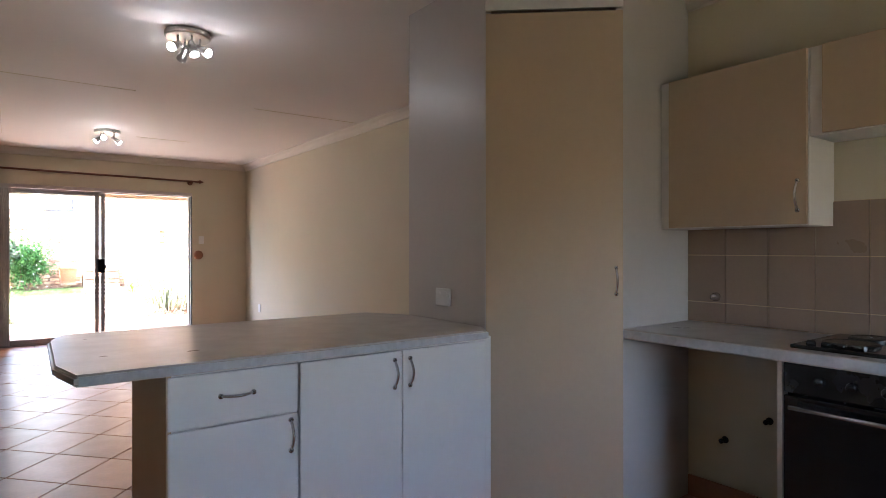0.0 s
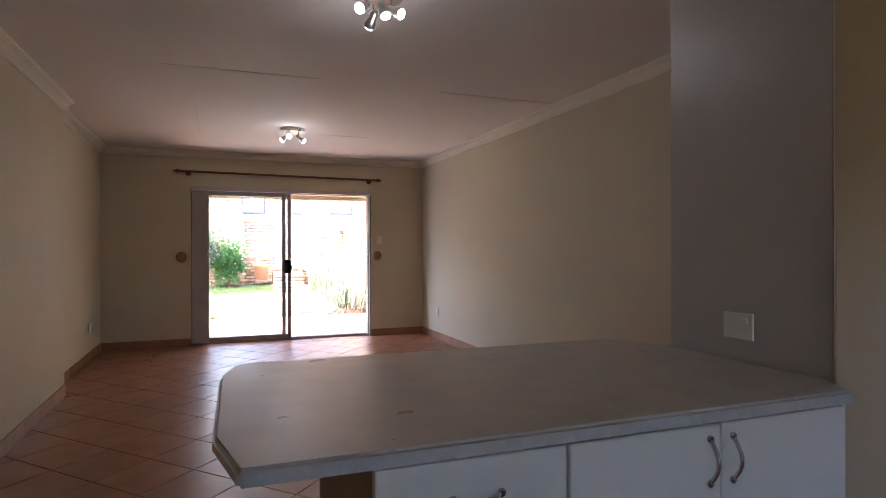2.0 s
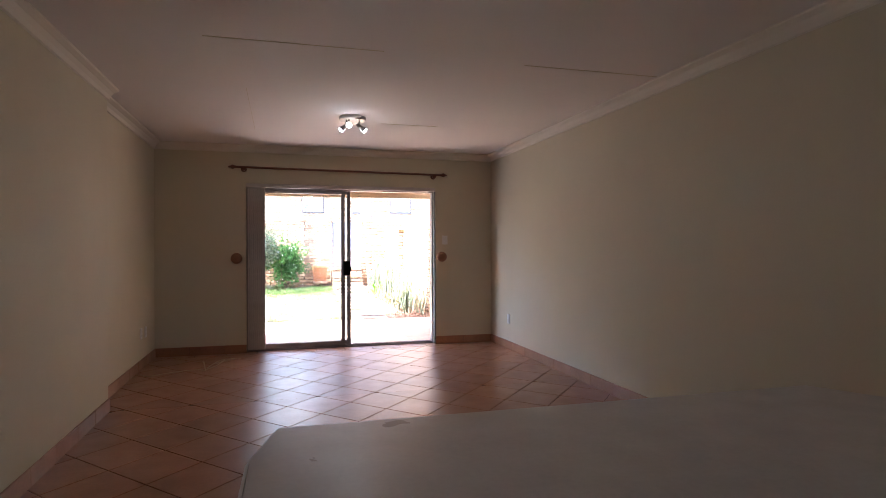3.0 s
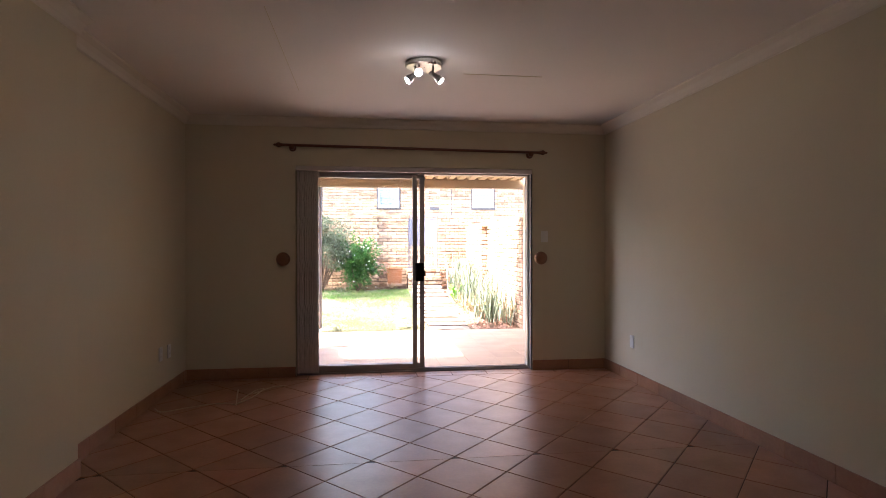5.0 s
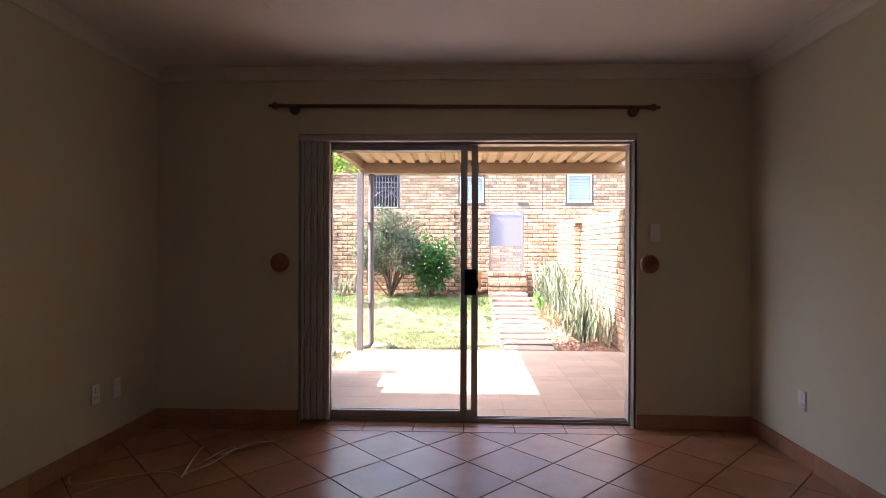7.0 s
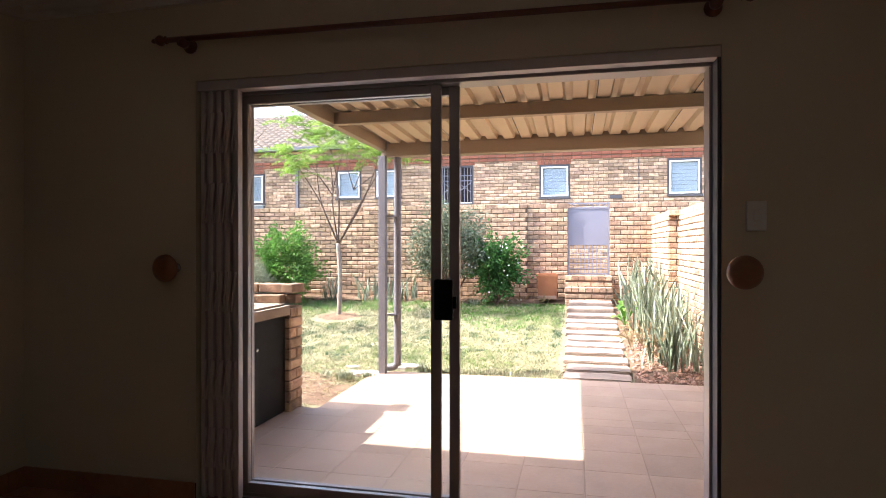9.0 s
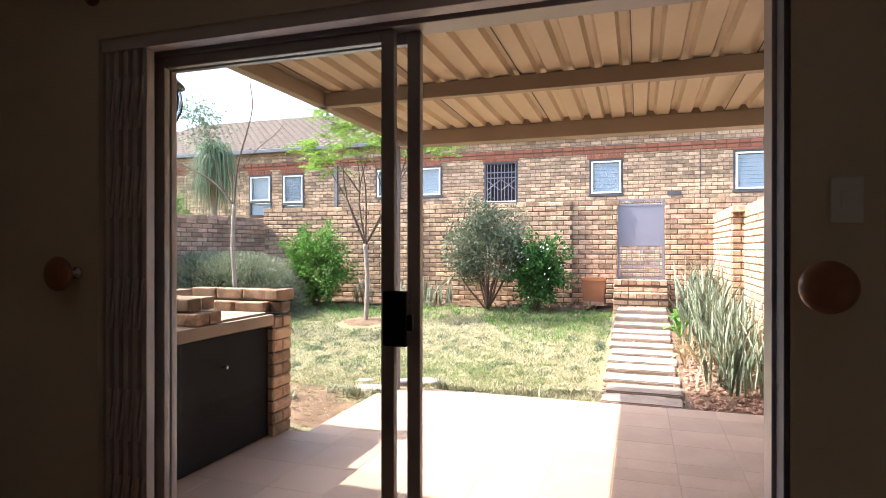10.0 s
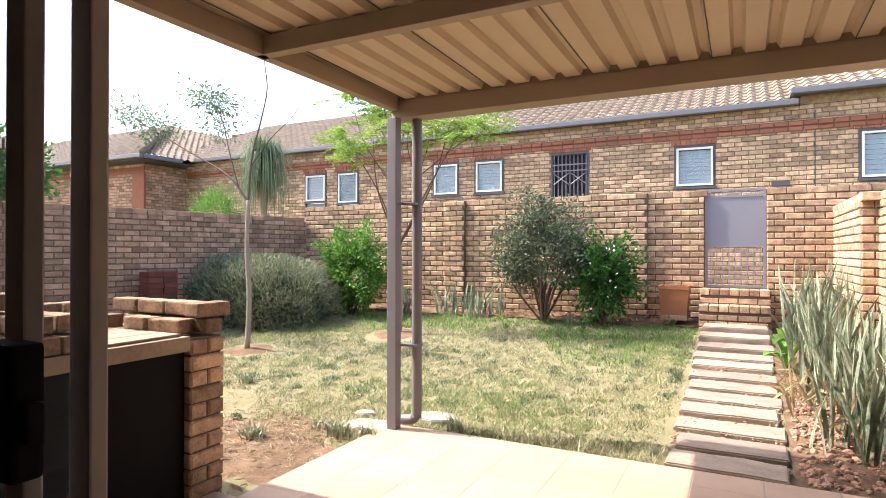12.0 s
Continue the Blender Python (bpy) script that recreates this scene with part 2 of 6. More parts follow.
M["pot"] = mat("terracotta_pot", (0.34, 0.13, 0.05), (0.28, 0.10, 0.04), rough=0.7, scale=6, bump=0.15)
M["glass"] = glass_mat("window_glass")
M["lanternglass"] = glass_mat("clear_lantern_glass", (0.64, 0.65, 0.67))
M["lampglass"] = mat("frosted_lamp_glass", (0.75, 0.74, 0.70), rough=0.2, bump=0.02)
M["bulb"] = glow("lit_bulb", (1.0, 0.97, 0.92), 6.0)


# ---- building helpers ----
def box(bm, x0, y0, z0, x1, y1, z1, bevel=0.0):
    r = bmesh.ops.create_cube(bm, size=1, matrix=Matrix.Translation(((x0 + x1) / 2, (y0 + y1) / 2, (z0 + z1) / 2)) @ Matrix.Diagonal((abs(x1 - x0), abs(y1 - y0), abs(z1 - z0), 1)))
    if bevel:
        es = list({e for v in r["verts"] for e in v.link_edges})
        bmesh.ops.bevel(bm, geom=es, offset=bevel, segments=2, affect="EDGES", profile=0.6)


def cyl(bm, p, q, r, r2=None, seg=16):
    p, q = Vector(p), Vector(q)
    d = q - p
    m = Matrix.Translation((p + q) / 2) @ d.to_track_quat("Z", "Y").to_matrix().to_4x4()
    bmesh.ops.create_cone(bm, cap_ends=True, segments=seg, radius1=r, radius2=r if r2 is None else r2, depth=d.length, matrix=m)


def lathe(bm, profile, origin, axis=(0, 0, 1), seg=24):
    """Turned shape from (radius, height) pairs."""
    m = Matrix.Translation(origin) @ Vector(axis).to_track_quat("Z", "Y").to_matrix().to_4x4()
    rings = []
    for r, h in profile:
        rings.append([bm.verts.new(m @ Vector((r * math.cos(2 * math.pi * k / seg), r * math.sin(2 * math.pi * k / seg), h))) for k in range(seg)])
    for a, b in zip(rings, rings[1:]):
        for k in range(seg):
            bm.faces.new((a[k], a[(k + 1) % seg], b[(k + 1) % seg], b[k]))
    bm.faces.new(rings[0][::-1])
    bm.faces.new(rings[-1])


def prism(bm, pts, z0, z1, bevel=0.0):
    lo = [bm.verts.new((x, y, z0)) for x, y in pts]
    hi = [bm.verts.new((x, y, z1)) for x, y in pts]
    n = len(pts)
    bm.faces.new(lo[::-1])
    bm.faces.new(hi)
    for i in range(n):
        bm.faces.new((lo[i], lo[(i + 1) % n], hi[(i + 1) % n], hi[i]))
    bmesh.ops.recalc_face_normals(bm, faces=bm.faces[:])
    if bevel:
        es = [e for e in bm.edges if abs(e.verts[0].co.z - e.verts[1].co.z) < 1e-6]
        bmesh.ops.bevel(bm, geom=es, offset=bevel, segments=3, affect="EDGES")


def tube(bm, pts, r0, r1=None, seg=8):
    """A tapered tube along points, its frame carried on without twist."""
    r1 = r0 if r1 is None else r1
    pts = [Vector(p) for p in pts]
    rings = []
    u = None
    for i, p in enumerate(pts):
        d = (pts[min(i + 1, len(pts) - 1)] - pts[max(i - 1, 0)]).normalized()
        if u is None:
            u = d.orthogonal().normalized()
        u = (u - d * u.dot(d)).normalized()
        w = d.cross(u)
        r = r0 + (r1 - r0) * i / (len(pts) - 1)
        rings.append([bm.verts.new(p + u * (r * math.cos(2 * math.pi * k / seg)) + w * (r * math.sin(2 * math.pi * k / seg))) for k in range(seg)])
    for a, b in zip(rings, rings[1:]):
        for k in range(seg):
            bm.faces.new((a[k], a[(k + 1) % seg], b[(k + 1) % seg], b[k]))
    bm.faces.new(rings[0][::-1])
    bm.faces.new(rings[-1])


def curve_points(pts, n=8):
    """Smooth points through control points."""
    pts = [Vector(p) for p in pts]
    out = []
    for i in range(len(pts) - 1):
        a, b, c, d = pts[max(i - 1, 0)], pts[i], pts[i + 1], pts[min(i + 2, len(pts) - 1)]
        for k in range(n):
            t = k / n
            out.append(0.5 * ((2 * b) + (c - a) * t + (2 * a - 5 * b + 4 * c - d) * t * t + (3 * b - a - 3 * c + d) * t ** 3))
    return out + [pts[-1]]


def root_of(ob):
    while ob.parent:
        ob = ob.parent
    return ob


def mesh_of(name, bm, material, smooth=False):
    me = bpy.data.meshes.new(name)
    bm.to_mesh(me)
    bm.free()
    me.materials.append(material)
    if smooth:
        for p in me.polygons:
            p.use_smooth = True
    return me


def part(name, bm, material, parent, label="", smooth=False):
    """Links a bmesh, given in world places, as one mesh under a thing or a part."""
    bmesh.ops.translate(bm, verts=bm.verts[:], vec=-root_of(parent).location)
    ob = new(name, mesh_of(name, bm, material, smooth))
    ob.parent = parent
    return tagged(ob, label)


def thing(name, label, category, at, group=""):
    ob = new(name)
    ob.location = at
    return tagged(ob, label, category, group)


def single(name, bm, material, label, category, at=(0, 0, 0), kind="", smooth=False):
    bmesh.ops.translate(bm, verts=bm.verts[:], vec=-Vector(at))
    ob = new(name, mesh_of(name, bm, material, smooth))
    ob.location = at
    return tagged(ob, label, category, kind=kind)


def B():
    return bmesh.new()


def one_box(*a, bevel=0.0):
    bm = bmesh.new()
    box(bm, *a, bevel=bevel)
    return bm


def raw(name, verts, faces, material, parent=None, label="", category="", kind="", smooth=False):
    me = bpy.data.meshes.new(name)
    me.from_pydata([tuple(v) for v in verts], [], faces)
    me.materials.append(material)
    if smooth:
        for p in me.polygons:
            p.use_smooth = True
    ob = new(name, me)
    if parent:
        ob.parent = parent
    return tagged(ob, label, category, kind=kind)


def structure(name, bm, material, label):
    return single(name, bm, material, label, name.split("_")[0], kind="structure")


def wall_with_holes(bm, axis, c0, c1, s0, s1, z0, z1, holes):
    """A wall slab: axis 'x' runs along x with thickness c0..c1 in y; holes (s0, s1, z0, z1)."""
    holes = [(max(h[0], s0), min(h[1], s1), max(h[2], z0), min(h[3], z1)) for h in holes]
    ss = sorted({s0, s1, *[h[0] for h in holes], *[h[1] for h in holes]})
    zs = sorted({z0, z1, *[h[2] for h in holes], *[h[3] for h in holes]})
    solid = {}
    for i in range(len(ss) - 1):
        for j in range(len(zs) - 1):
            ms, mz = (ss[i] + ss[i + 1]) / 2, (zs[j] + zs[j + 1]) / 2
            solid[i, j] = not any(h[0] < ms < h[1] and h[2] < mz < h[3] for h in holes)
    made = {}

    def corner(i, j, c):
        if (i, j, c) not in made:
            made[i, j, c] = bm.verts.new((ss[i], c, zs[j]) if axis == "x" else (c, ss[i], zs[j]))
        return made[i, j, c]

    for (i, j), full in solid.items():
        if not full:
            continue
        for c in (c0, c1):
            bm.faces.new([corner(i, j, c), corner(i + 1, j, c), corner(i + 1, j + 1, c), corner(i, j + 1, c)])
        for di, dj, a, b in ((-1, 0, (0, 0), (0, 1)), (1, 0, (1, 0), (1, 1)), (0, -1, (0, 0), (1, 0)), (0, 1, (0, 1), (1, 1))):
            if not solid.get((i + di, j + dj)):
                bm.faces.new([corner(i + a[0], j + a[1], c0), corner(i + b[0], j + b[1], c0), corner(i + b[0], j + b[1], c1), corner(i + a[0], j + a[1], c1)])
    bmesh.ops.recalc_face_normals(bm, faces=bm.faces[:])

# ---- the room ----
XL, XN, XR = -1.305, -1.185, 2.97      # far left wall, near left wall, right wall
YB, YK, YD, YO = -1.9, 6.62, 9.07, 9.29  # back wall, step of the left wall, door wall inside and outside
ZC = 2.58
DX0, DX1, DZ = -0.26, 2.172, 2.11      # door opening

bm = B()
wall_with_holes(bm, "x", YD, YO, -6.5, 3.2, -0.1, 3.0, [(DX0, DX1, -0.2, DZ)])
wall_north = structure("wall_north", bm, M["plaster"], "cream plastered wall around the sliding door")
bm = one_box(XR, YB - 0.2, -0.1, XR + 0.22, YD, 2.9)
wall_east = structure("wall_east", bm, M["plaster"], "long plain cream plastered wall")
bm = B()
box(bm, XL - 0.22, YK, -0.1, XL, YD, 2.9)
wall_with_holes(bm, "y", XN - 0.29, XN, YB - 0.2, YK, -0.1, 2.9, [])
wall_west = structure("wall_west", bm, M["plaster"], "cream plastered wall with a shallow step")
bm = B()
wall_with_holes(bm, "x", YB - 0.22, YB, XN, XR, -0.1, 2.9, [(0.7, 1.7, 0.95, 1.8)])
wall_south = structure("wall_south", bm, M["plaster"], "cream plastered kitchen wall with a window opening")
ceiling = structure("ceiling", one_box(XL - 0.3, YB - 0.3, ZC, XR + 0.3, YO - 0.01, ZC + 0.12), M["ceiling"], "off-white painted board ceiling")


def cornice(a, b, inward):
    """Cove moulding from a to b; inward is the way into the room."""
    prof = [(0, 0), (0.085, 0), (0.08, -0.012), (0.045, -0.03), (0.025, -0.055), (0.014, -0.082), (0, -0.088)]
    bm = B()
    a, b, n = Vector((*a, ZC)), Vector((*b, ZC)), Vector((*inward, 0))
    rings = [[bm.verts.new(p + n * d + Vector((0, 0, h))) for d, h in prof] for p in (a, b)]
    for k in range(len(prof)):
        k2 = (k + 1) % len(prof)
        bm.faces.new((rings[0][k], rings[0][k2], rings[1][k2], rings[1][k]))
    bm.faces.new(rings[0])
    bm.faces.new(rings[1][::-1])
    bmesh.ops.recalc_face_normals(bm, faces=bm.faces[:])
    return structure("trim_cornice", bm, M["cornice"], "white cove cornice along the ceiling")


cornice((XL, YD), (XR, YD), (0, -1))
cornice((XR, YD), (XR, 2.50), (-1, 0))
cornice((2.79, 1.43), (2.79, YB), (-1, 0))
cornice((XL, YK), (XL, YD), (1, 0))
cornice((XN, YB), (XN, YK + 0.02), (1, 0))
bm = B()
for x0, y0, x1, y1 in [(-0.3, 5.15, 0.8, 5.158), (1.8, 5.19, XR - 0.1, 5.198), (-0.112, 6.3, -0.109, 8.0), (1.15, 7.37, 1.75, 7.378)]:
    box(bm, x0, y0, ZC - 0.003, x1, y1, ZC + 0.002)
structure("trim_ceiling_joint", bm, M["plaster"], "hairline joint between ceiling boards")


def skirting(a, b, inward, h=0.105, t=0.012, pitch=0.39):
    """Tile skirting: one piece after another."""
    a, b, n = Vector((*a, 0)), Vector((*b, 0)), Vector((*inward, 0))
    d = (b - a).normalized()
    length = (b - a).length
    bm = B()
    box(bm, 0, 0, 0, length, t * 0.6, h - 0.003)
    rot = Matrix((d, n, Vector((0, 0, 1)))).transposed().to_4x4()
    bm.transform(Matrix.Translation(a) @ rot)
    bmesh.ops.recalc_face_normals(bm, faces=bm.faces[:])
    base = structure("baseboard", bm, M["grout"], "terracotta tile skirting along the wall")
    s = 0.0
    while s < length - 0.01:
        e = min(s + pitch, length)
        bm = one_box(s + 0.0015, 0, 0, e - 0.0015, t, h, bevel=0.002)
        bm.transform(Matrix.Translation(a) @ rot)
        bmesh.ops.recalc_face_normals(bm, faces=bm.faces[:])
        part("tile", bm, M["skirting"], base)
        s = e


skirting((DX1, YD), (XR, YD), (0, -1))
skirting((XL, YD), (DX0, YD), (0, -1))
skirting((XR, YD), (XR, 2.50), (-1, 0))
skirting((XL, YK), (XL, YD), (1, 0))
skirting((XN, 0.0), (XN, YK + 0.012), (1, 0))
skirting((XN, YK), (XL, YK), (0, 1))


def clip_poly(poly, x0, y0, x1, y1):
    for k, (sgn, ax, lim) in enumerate(((1, 0, x0), (-1, 0, x1), (1, 1, y0), (-1, 1, y1))):
        out = []
        for i in range(len(poly)):
            p, q = poly[i], poly[(i + 1) % len(poly)]
            dp, dq = sgn * (p[ax] - lim), sgn * (q[ax] - lim)
            if dp >= 0:
                out.append(p)
            if dp * dq < 0:
                f = dp / (dp - dq)
                out.append((p[0] + f * (q[0] - p[0]), p[1] + f * (q[1] - p[1])))
        poly = out
        if len(poly) < 3:
            return []
    return poly


def poly_area(p):
    return abs(sum(p[i][0] * p[(i + 1) % len(p)][1] - p[(i + 1) % len(p)][0] * p[i][1] for i in range(len(p)))) / 2


def tile_mesh(name, pts, material, z=0.0, depth=0.012, edge=0.003):
    """A tile with a softened rim from its outline."""
    cx, cy = sum(p[0] for p in pts) / len(pts), sum(p[1] for p in pts) / len(pts)
    n = len(pts)
    verts = [(x, y, z - depth) for x, y in pts] + [(x, y, z - edge * 0.6) for x, y in pts]
    verts += [(x + (cx - x) * edge / max(math.hypot(cx - x, cy - y), 0.02), y + (cy - y) * edge / max(math.hypot(cx - x, cy - y), 0.02), z) for x, y in pts]
    faces = [tuple(range(2 * n, 3 * n))]
    for i in range(n):
        j = (i + 1) % n
        faces += [(i, j, n + j, n + i), (n + i, n + j, 2 * n + j, 2 * n + i)]
    me = bpy.data.meshes.new(name)
    me.from_pydata(verts, [], faces)
    me.materials.append(material)
    return me


floor = structure("floor", one_box(XL - 0.3, YB - 0.2, -0.12, XR + 0.2, YO - 0.13, -0.005), M["grout"], "terracotta tiled floor laid diagonally")


def lay_diagonal(parent, x0, y0, x1, y1, vx, vy, hx, hy):
    """Square tiles turned by 45 degrees, cut at the room's edges."""
    gx, gy = hx - 0.0045, hy - 0.0045
    full = [(gx, 0), (0, gy), (-gx, 0), (0, -gy)]
    shared = tile_mesh("tile", full, M["tile"])
    for i in range(-40, 41):
        for j in range(-40, 41):
            cx, cy = vx + (i - j) * hx, vy + (i + j) * hy
            if cx < x0 - hx or cx > x1 + hx or cy < y0 - hy or cy > y1 + hy:
                continue
            p = [(cx + a, cy + b) for a, b in full]
            c = clip_poly(p, x0, y0, x1, y1)
            if not c or poly_area(c) < 0.002:
                continue
            if len(c) == 4 and abs(poly_area(c) - 2 * gx * gy) < 1e-6:
                ob = new("tile", shared)
                ob.location = (cx, cy, 0)
            else:
                ob = new("tile", tile_mesh("tile", [(a - cx, b - cy) for a, b in c], M["tile"]))
                ob.location = (cx, cy, 0)
            ob.parent = parent


def lay_square(parent, material, rects, px, py, ox, oy, z, gap=0.006, gap_y=None, name="tile"):
    """Square-laid tiles inside rectangles."""
    shared = {}
    gap_y = gap if gap_y is None else gap_y
    for x0, y0, x1, y1 in rects:
        i = math.floor((x0 - ox) / px)
        while ox + i * px < x1:
            j = math.floor((y0 - oy) / py)
            while oy + j * py < y1:
                a0, a1 = max(ox + i * px, x0) + gap / 2, min(ox + (i + 1) * px, x1) - gap / 2
                b0, b1 = max(oy + j * py, y0) + gap_y / 2, min(oy + (j + 1) * py, y1) - gap_y / 2
                if a1 - a0 > 0.015 and b1 - b0 > 0.015:
                    w, d = round((a1 - a0) / 2, 4), round((b1 - b0) / 2, 4)
                    if (w, d) not in shared:
                        shared[w, d] = tile_mesh(name, [(-w, -d), (w, -d), (w, d), (-w, d)], material)
                    ob = new(name, shared[w, d])
                    ob.location = ((a0 + a1) / 2, (b0 + b1) / 2, z)
                    ob.parent = parent
                j += 1
            i += 1


lay_square(floor, M["tile"], [(DX0, YD, DX1, YO - 0.13), (XL, 8.945, XR, YD)], 0.36, 0.4, 0.225, 8.945, 0.0)
lay_diagonal(floor, XL, YK, XR, 8.94, 1.2275, 8.38, 0.2575, 0.287)
lay_diagonal(floor, XN, YB, XR, YK - 0.001, 1.2275, 8.38, 0.2575, 0.287)


# ---- sliding door ----
def door_panel(parent, name, x0, x1, y, stile=0.055, thick=0.03, z0=0.03, z1=2.05):
    """One aluminium-framed glass leaf."""
    leaf = part(name, one_box(x0, y - thick / 2, z0, x0 + stile, y + thick / 2, z1, bevel=0.004), M["alu"], parent)
    part("stile", one_box(x1 - stile, y - thick / 2, z0, x1, y + thick / 2, z1, bevel=0.004), M["alu"], leaf)
    part("rail", one_box(x0 + stile, y - thick / 2, z0, x1 - stile, y + thick / 2, z0 + 0.05, bevel=0.004), M["alu"], leaf)
    part("rail", one_box(x0 + stile, y - thick / 2, z1 - 0.042, x1 - stile, y + thick / 2, z1, bevel=0.004), M["alu"], leaf)
    g = part("pane", one_box(x0 + stile, y - 0.003, z0 + 0.05, x1 - stile, y + 0.003, z1 - 0.042), M["glass"], leaf, "clear glass pane")
    g.visible_shadow = False
    return leaf


door = thing("sliding_door", "aluminium glass sliding door, half open", "door", (0.95, 9.2, 0))
YF = 9.222
bm = B()
box(bm, DX0, YF - 0.055, 2.05, DX1, YF + 0.055, DZ, bevel=0.004)
box(bm, DX0, YF - 0.058, 2.075, DX1, YF - 0.055, 2.085)
part("head_track", bm, M["alu"], door)
part("jamb", one_box(DX0, YF - 0.055, 0, -0.105, YF + 0.055, 2.05, bevel=0.004), M["alu"], door)
part("jamb", one_box(DX1 - 0.028, YF - 0.055, 0, DX1, YF + 0.055, 2.05, bevel=0.004), M["alu"], door)
bm = B()
box(bm, DX0, YF - 0.055, -0.02, DX1, YF + 0.055, 0.012)
for o in (-0.03, 0.0, 0.03):
    box(bm, -0.105, YF + o - 0.004, 0.012, DX1 - 0.028, YF + o + 0.004, 0.028)
part("sill_track", bm, M["alu"], door)
door_panel(door, "fixed_leaf", -0.100, 1.048, YF + 0.026, stile=0.05)
leaf = door_panel(door, "sliding_leaf", -0.092, 0.968, YF - 0.022, stile=0.05)
bm = one_box(0.945, YF - 0.085, 0.94, 1.033, YF - 0.041, 1.13, bevel=0.008)
box(bm, 1.022, YF - 0.075, 0.995, 1.05, YF - 0.05, 1.05, bevel=0.004)
part("handle", bm, M["sheet_black"], leaf, "black lock handle")

# folded security gate
gate = thing("security_gate", "folded painted steel trellis security gate", "gate", (-0.15, 9.12, 0))
for k in range(9):
    x = -0.245 + k * 0.0235
    y = 9.115 + (0.012 if k % 2 else -0.006)
    part("slat", one_box(x, y - 0.02, 0.03, x + 0.0205, y + 0.02, 2.06, bevel=0.003), M["gate"], gate)
for z in (0.28, 0.62, 1.06, 1.5, 1.85):
    bm = B()
    for k in range(8):
        x = -0.237 + k * 0.0235
        cyl(bm, (x, 9.088, z - 0.10), (x + 0.022, 9.088, z + 0.10), 0.006, seg=6)
    part("lattice", bm, M["gate"], gate)
part("gate_track", one_box(DX0, 9.085, 2.062, DX1, 9.15, 2.11, bevel=0.003), M["gate"], gate, "overhead gate track")
part("gate_post", one_box(DX1 - 0.016, 9.074, 0.004, DX1 - 0.001, 9.164, 2.06, bevel=0.003), M["darkframe"], gate, "slim dark steel gate post")


# ---- curtain rod and tie-back knobs ----
rod = thing("curtain_rod", "dark stained wooden curtain rod with turned finials", "curtain rod", (0.93, 9.01, 2.285))
bm = B()
cyl(bm, (-0.375, 9.01, 2.302), (2.227, 9.01, 2.277), 0.014)
part("pole", bm, M["rod"], rod, smooth=True)
for x, s, z in ((-0.375, -1, 2.302), (2.227, 1, 2.277)):
    bm = B()
    lathe(bm, [(0.014, 0), (0.02, 0.006), (0.014, 0.014), (0.024, 0.028), (0.027, 0.04), (0.018, 0.058), (0.01, 0.066), (0.013, 0.074), (0.004, 0.09)], (x, 9.01, z), (s, 0, 0), 16)
    part("finial", bm, M["rod"], rod, smooth=True)
    bm = B()
    xb = x - s * 0.09
    lathe(bm, [(0.036, 0), (0.036, 0.01), (0.016, 0.02), (0.014, 0.035), (0.024, 0.045), (0.024, 0.08)], (xb, YD, z - 0.02), (0, -1, 0), 16)
    part("bracket", bm, M["rod"], rod, smooth=True)


def tieback(x, z):
    ob = thing("curtain_tieback", "turned wooden curtain tie-back knob on the wall", "knob", (x, YD, z), "tie-back knobs")
    bm = B()
    lathe(bm, [(0.025, 0), (0.025, 0.008), (0.011, 0.014), (0.011, 0.075)], (x, YD, z), (0, -1, 0), 16)
    part("stem", bm, M["chrome"], ob, smooth=True)
    bm = B()
    lathe(bm, [(0.03, 0.06), (0.058, 0.068), (0.068, 0.082), (0.066, 0.094), (0.05, 0.107), (0.02, 0.114)], (x, YD, z), (0, -1, 0), 28)
    part("disc", bm, M["knob"], ob, smooth=True)


tieback(-0.37, 1.178)
tieback(2.238, 1.18)


# ---- sockets and switches ----
def wall_plate(name, label, m, w, h, rockers):
    """A plate in its own x-z plane, facing -y."""
    ob = thing(name, label, name.replace("_", " "), (0, 0, 0))
    bm = one_box(-w / 2, -0.011, -h / 2, w / 2, 0, h / 2, bevel=0.004)
    part("plate", bm, M["white"], ob)
    for x, z, a, b in rockers:
        part("rocker", one_box(x - a / 2, -0.015, z - b / 2, x + a / 2, -0.010, z + b / 2, bevel=0.002), M["white"], ob)
    ob.matrix_basis = m
    return ob


sock = [(0, 0.028, 0.02, 0.03), (-0.012, -0.02, 0.008, 0.016), (0.012, -0.02, 0.008, 0.016)]
wall_plate("wall_socket", "white plastic wall socket low on the wall", pose(XR, 8.42, 0.385, 0, 0, -90), 0.075, 0.12, sock)
wall_plate("wall_socket", "white plastic wall socket low on the wall", pose(XL, 8.56, 0.375, 0, 0, 90), 0.075, 0.12, sock)
wall_plate("wall_socket", "white plastic wall socket low on the wall", pose(XL, 8.34, 0.385, 0, 0, 90), 0.075, 0.12, sock)
wall_plate("light_switch", "white plastic light switch beside the door", pose(2.3, YD, 1.405), 0.075, 0.12, [(0, 0, 0.03, 0.045)])


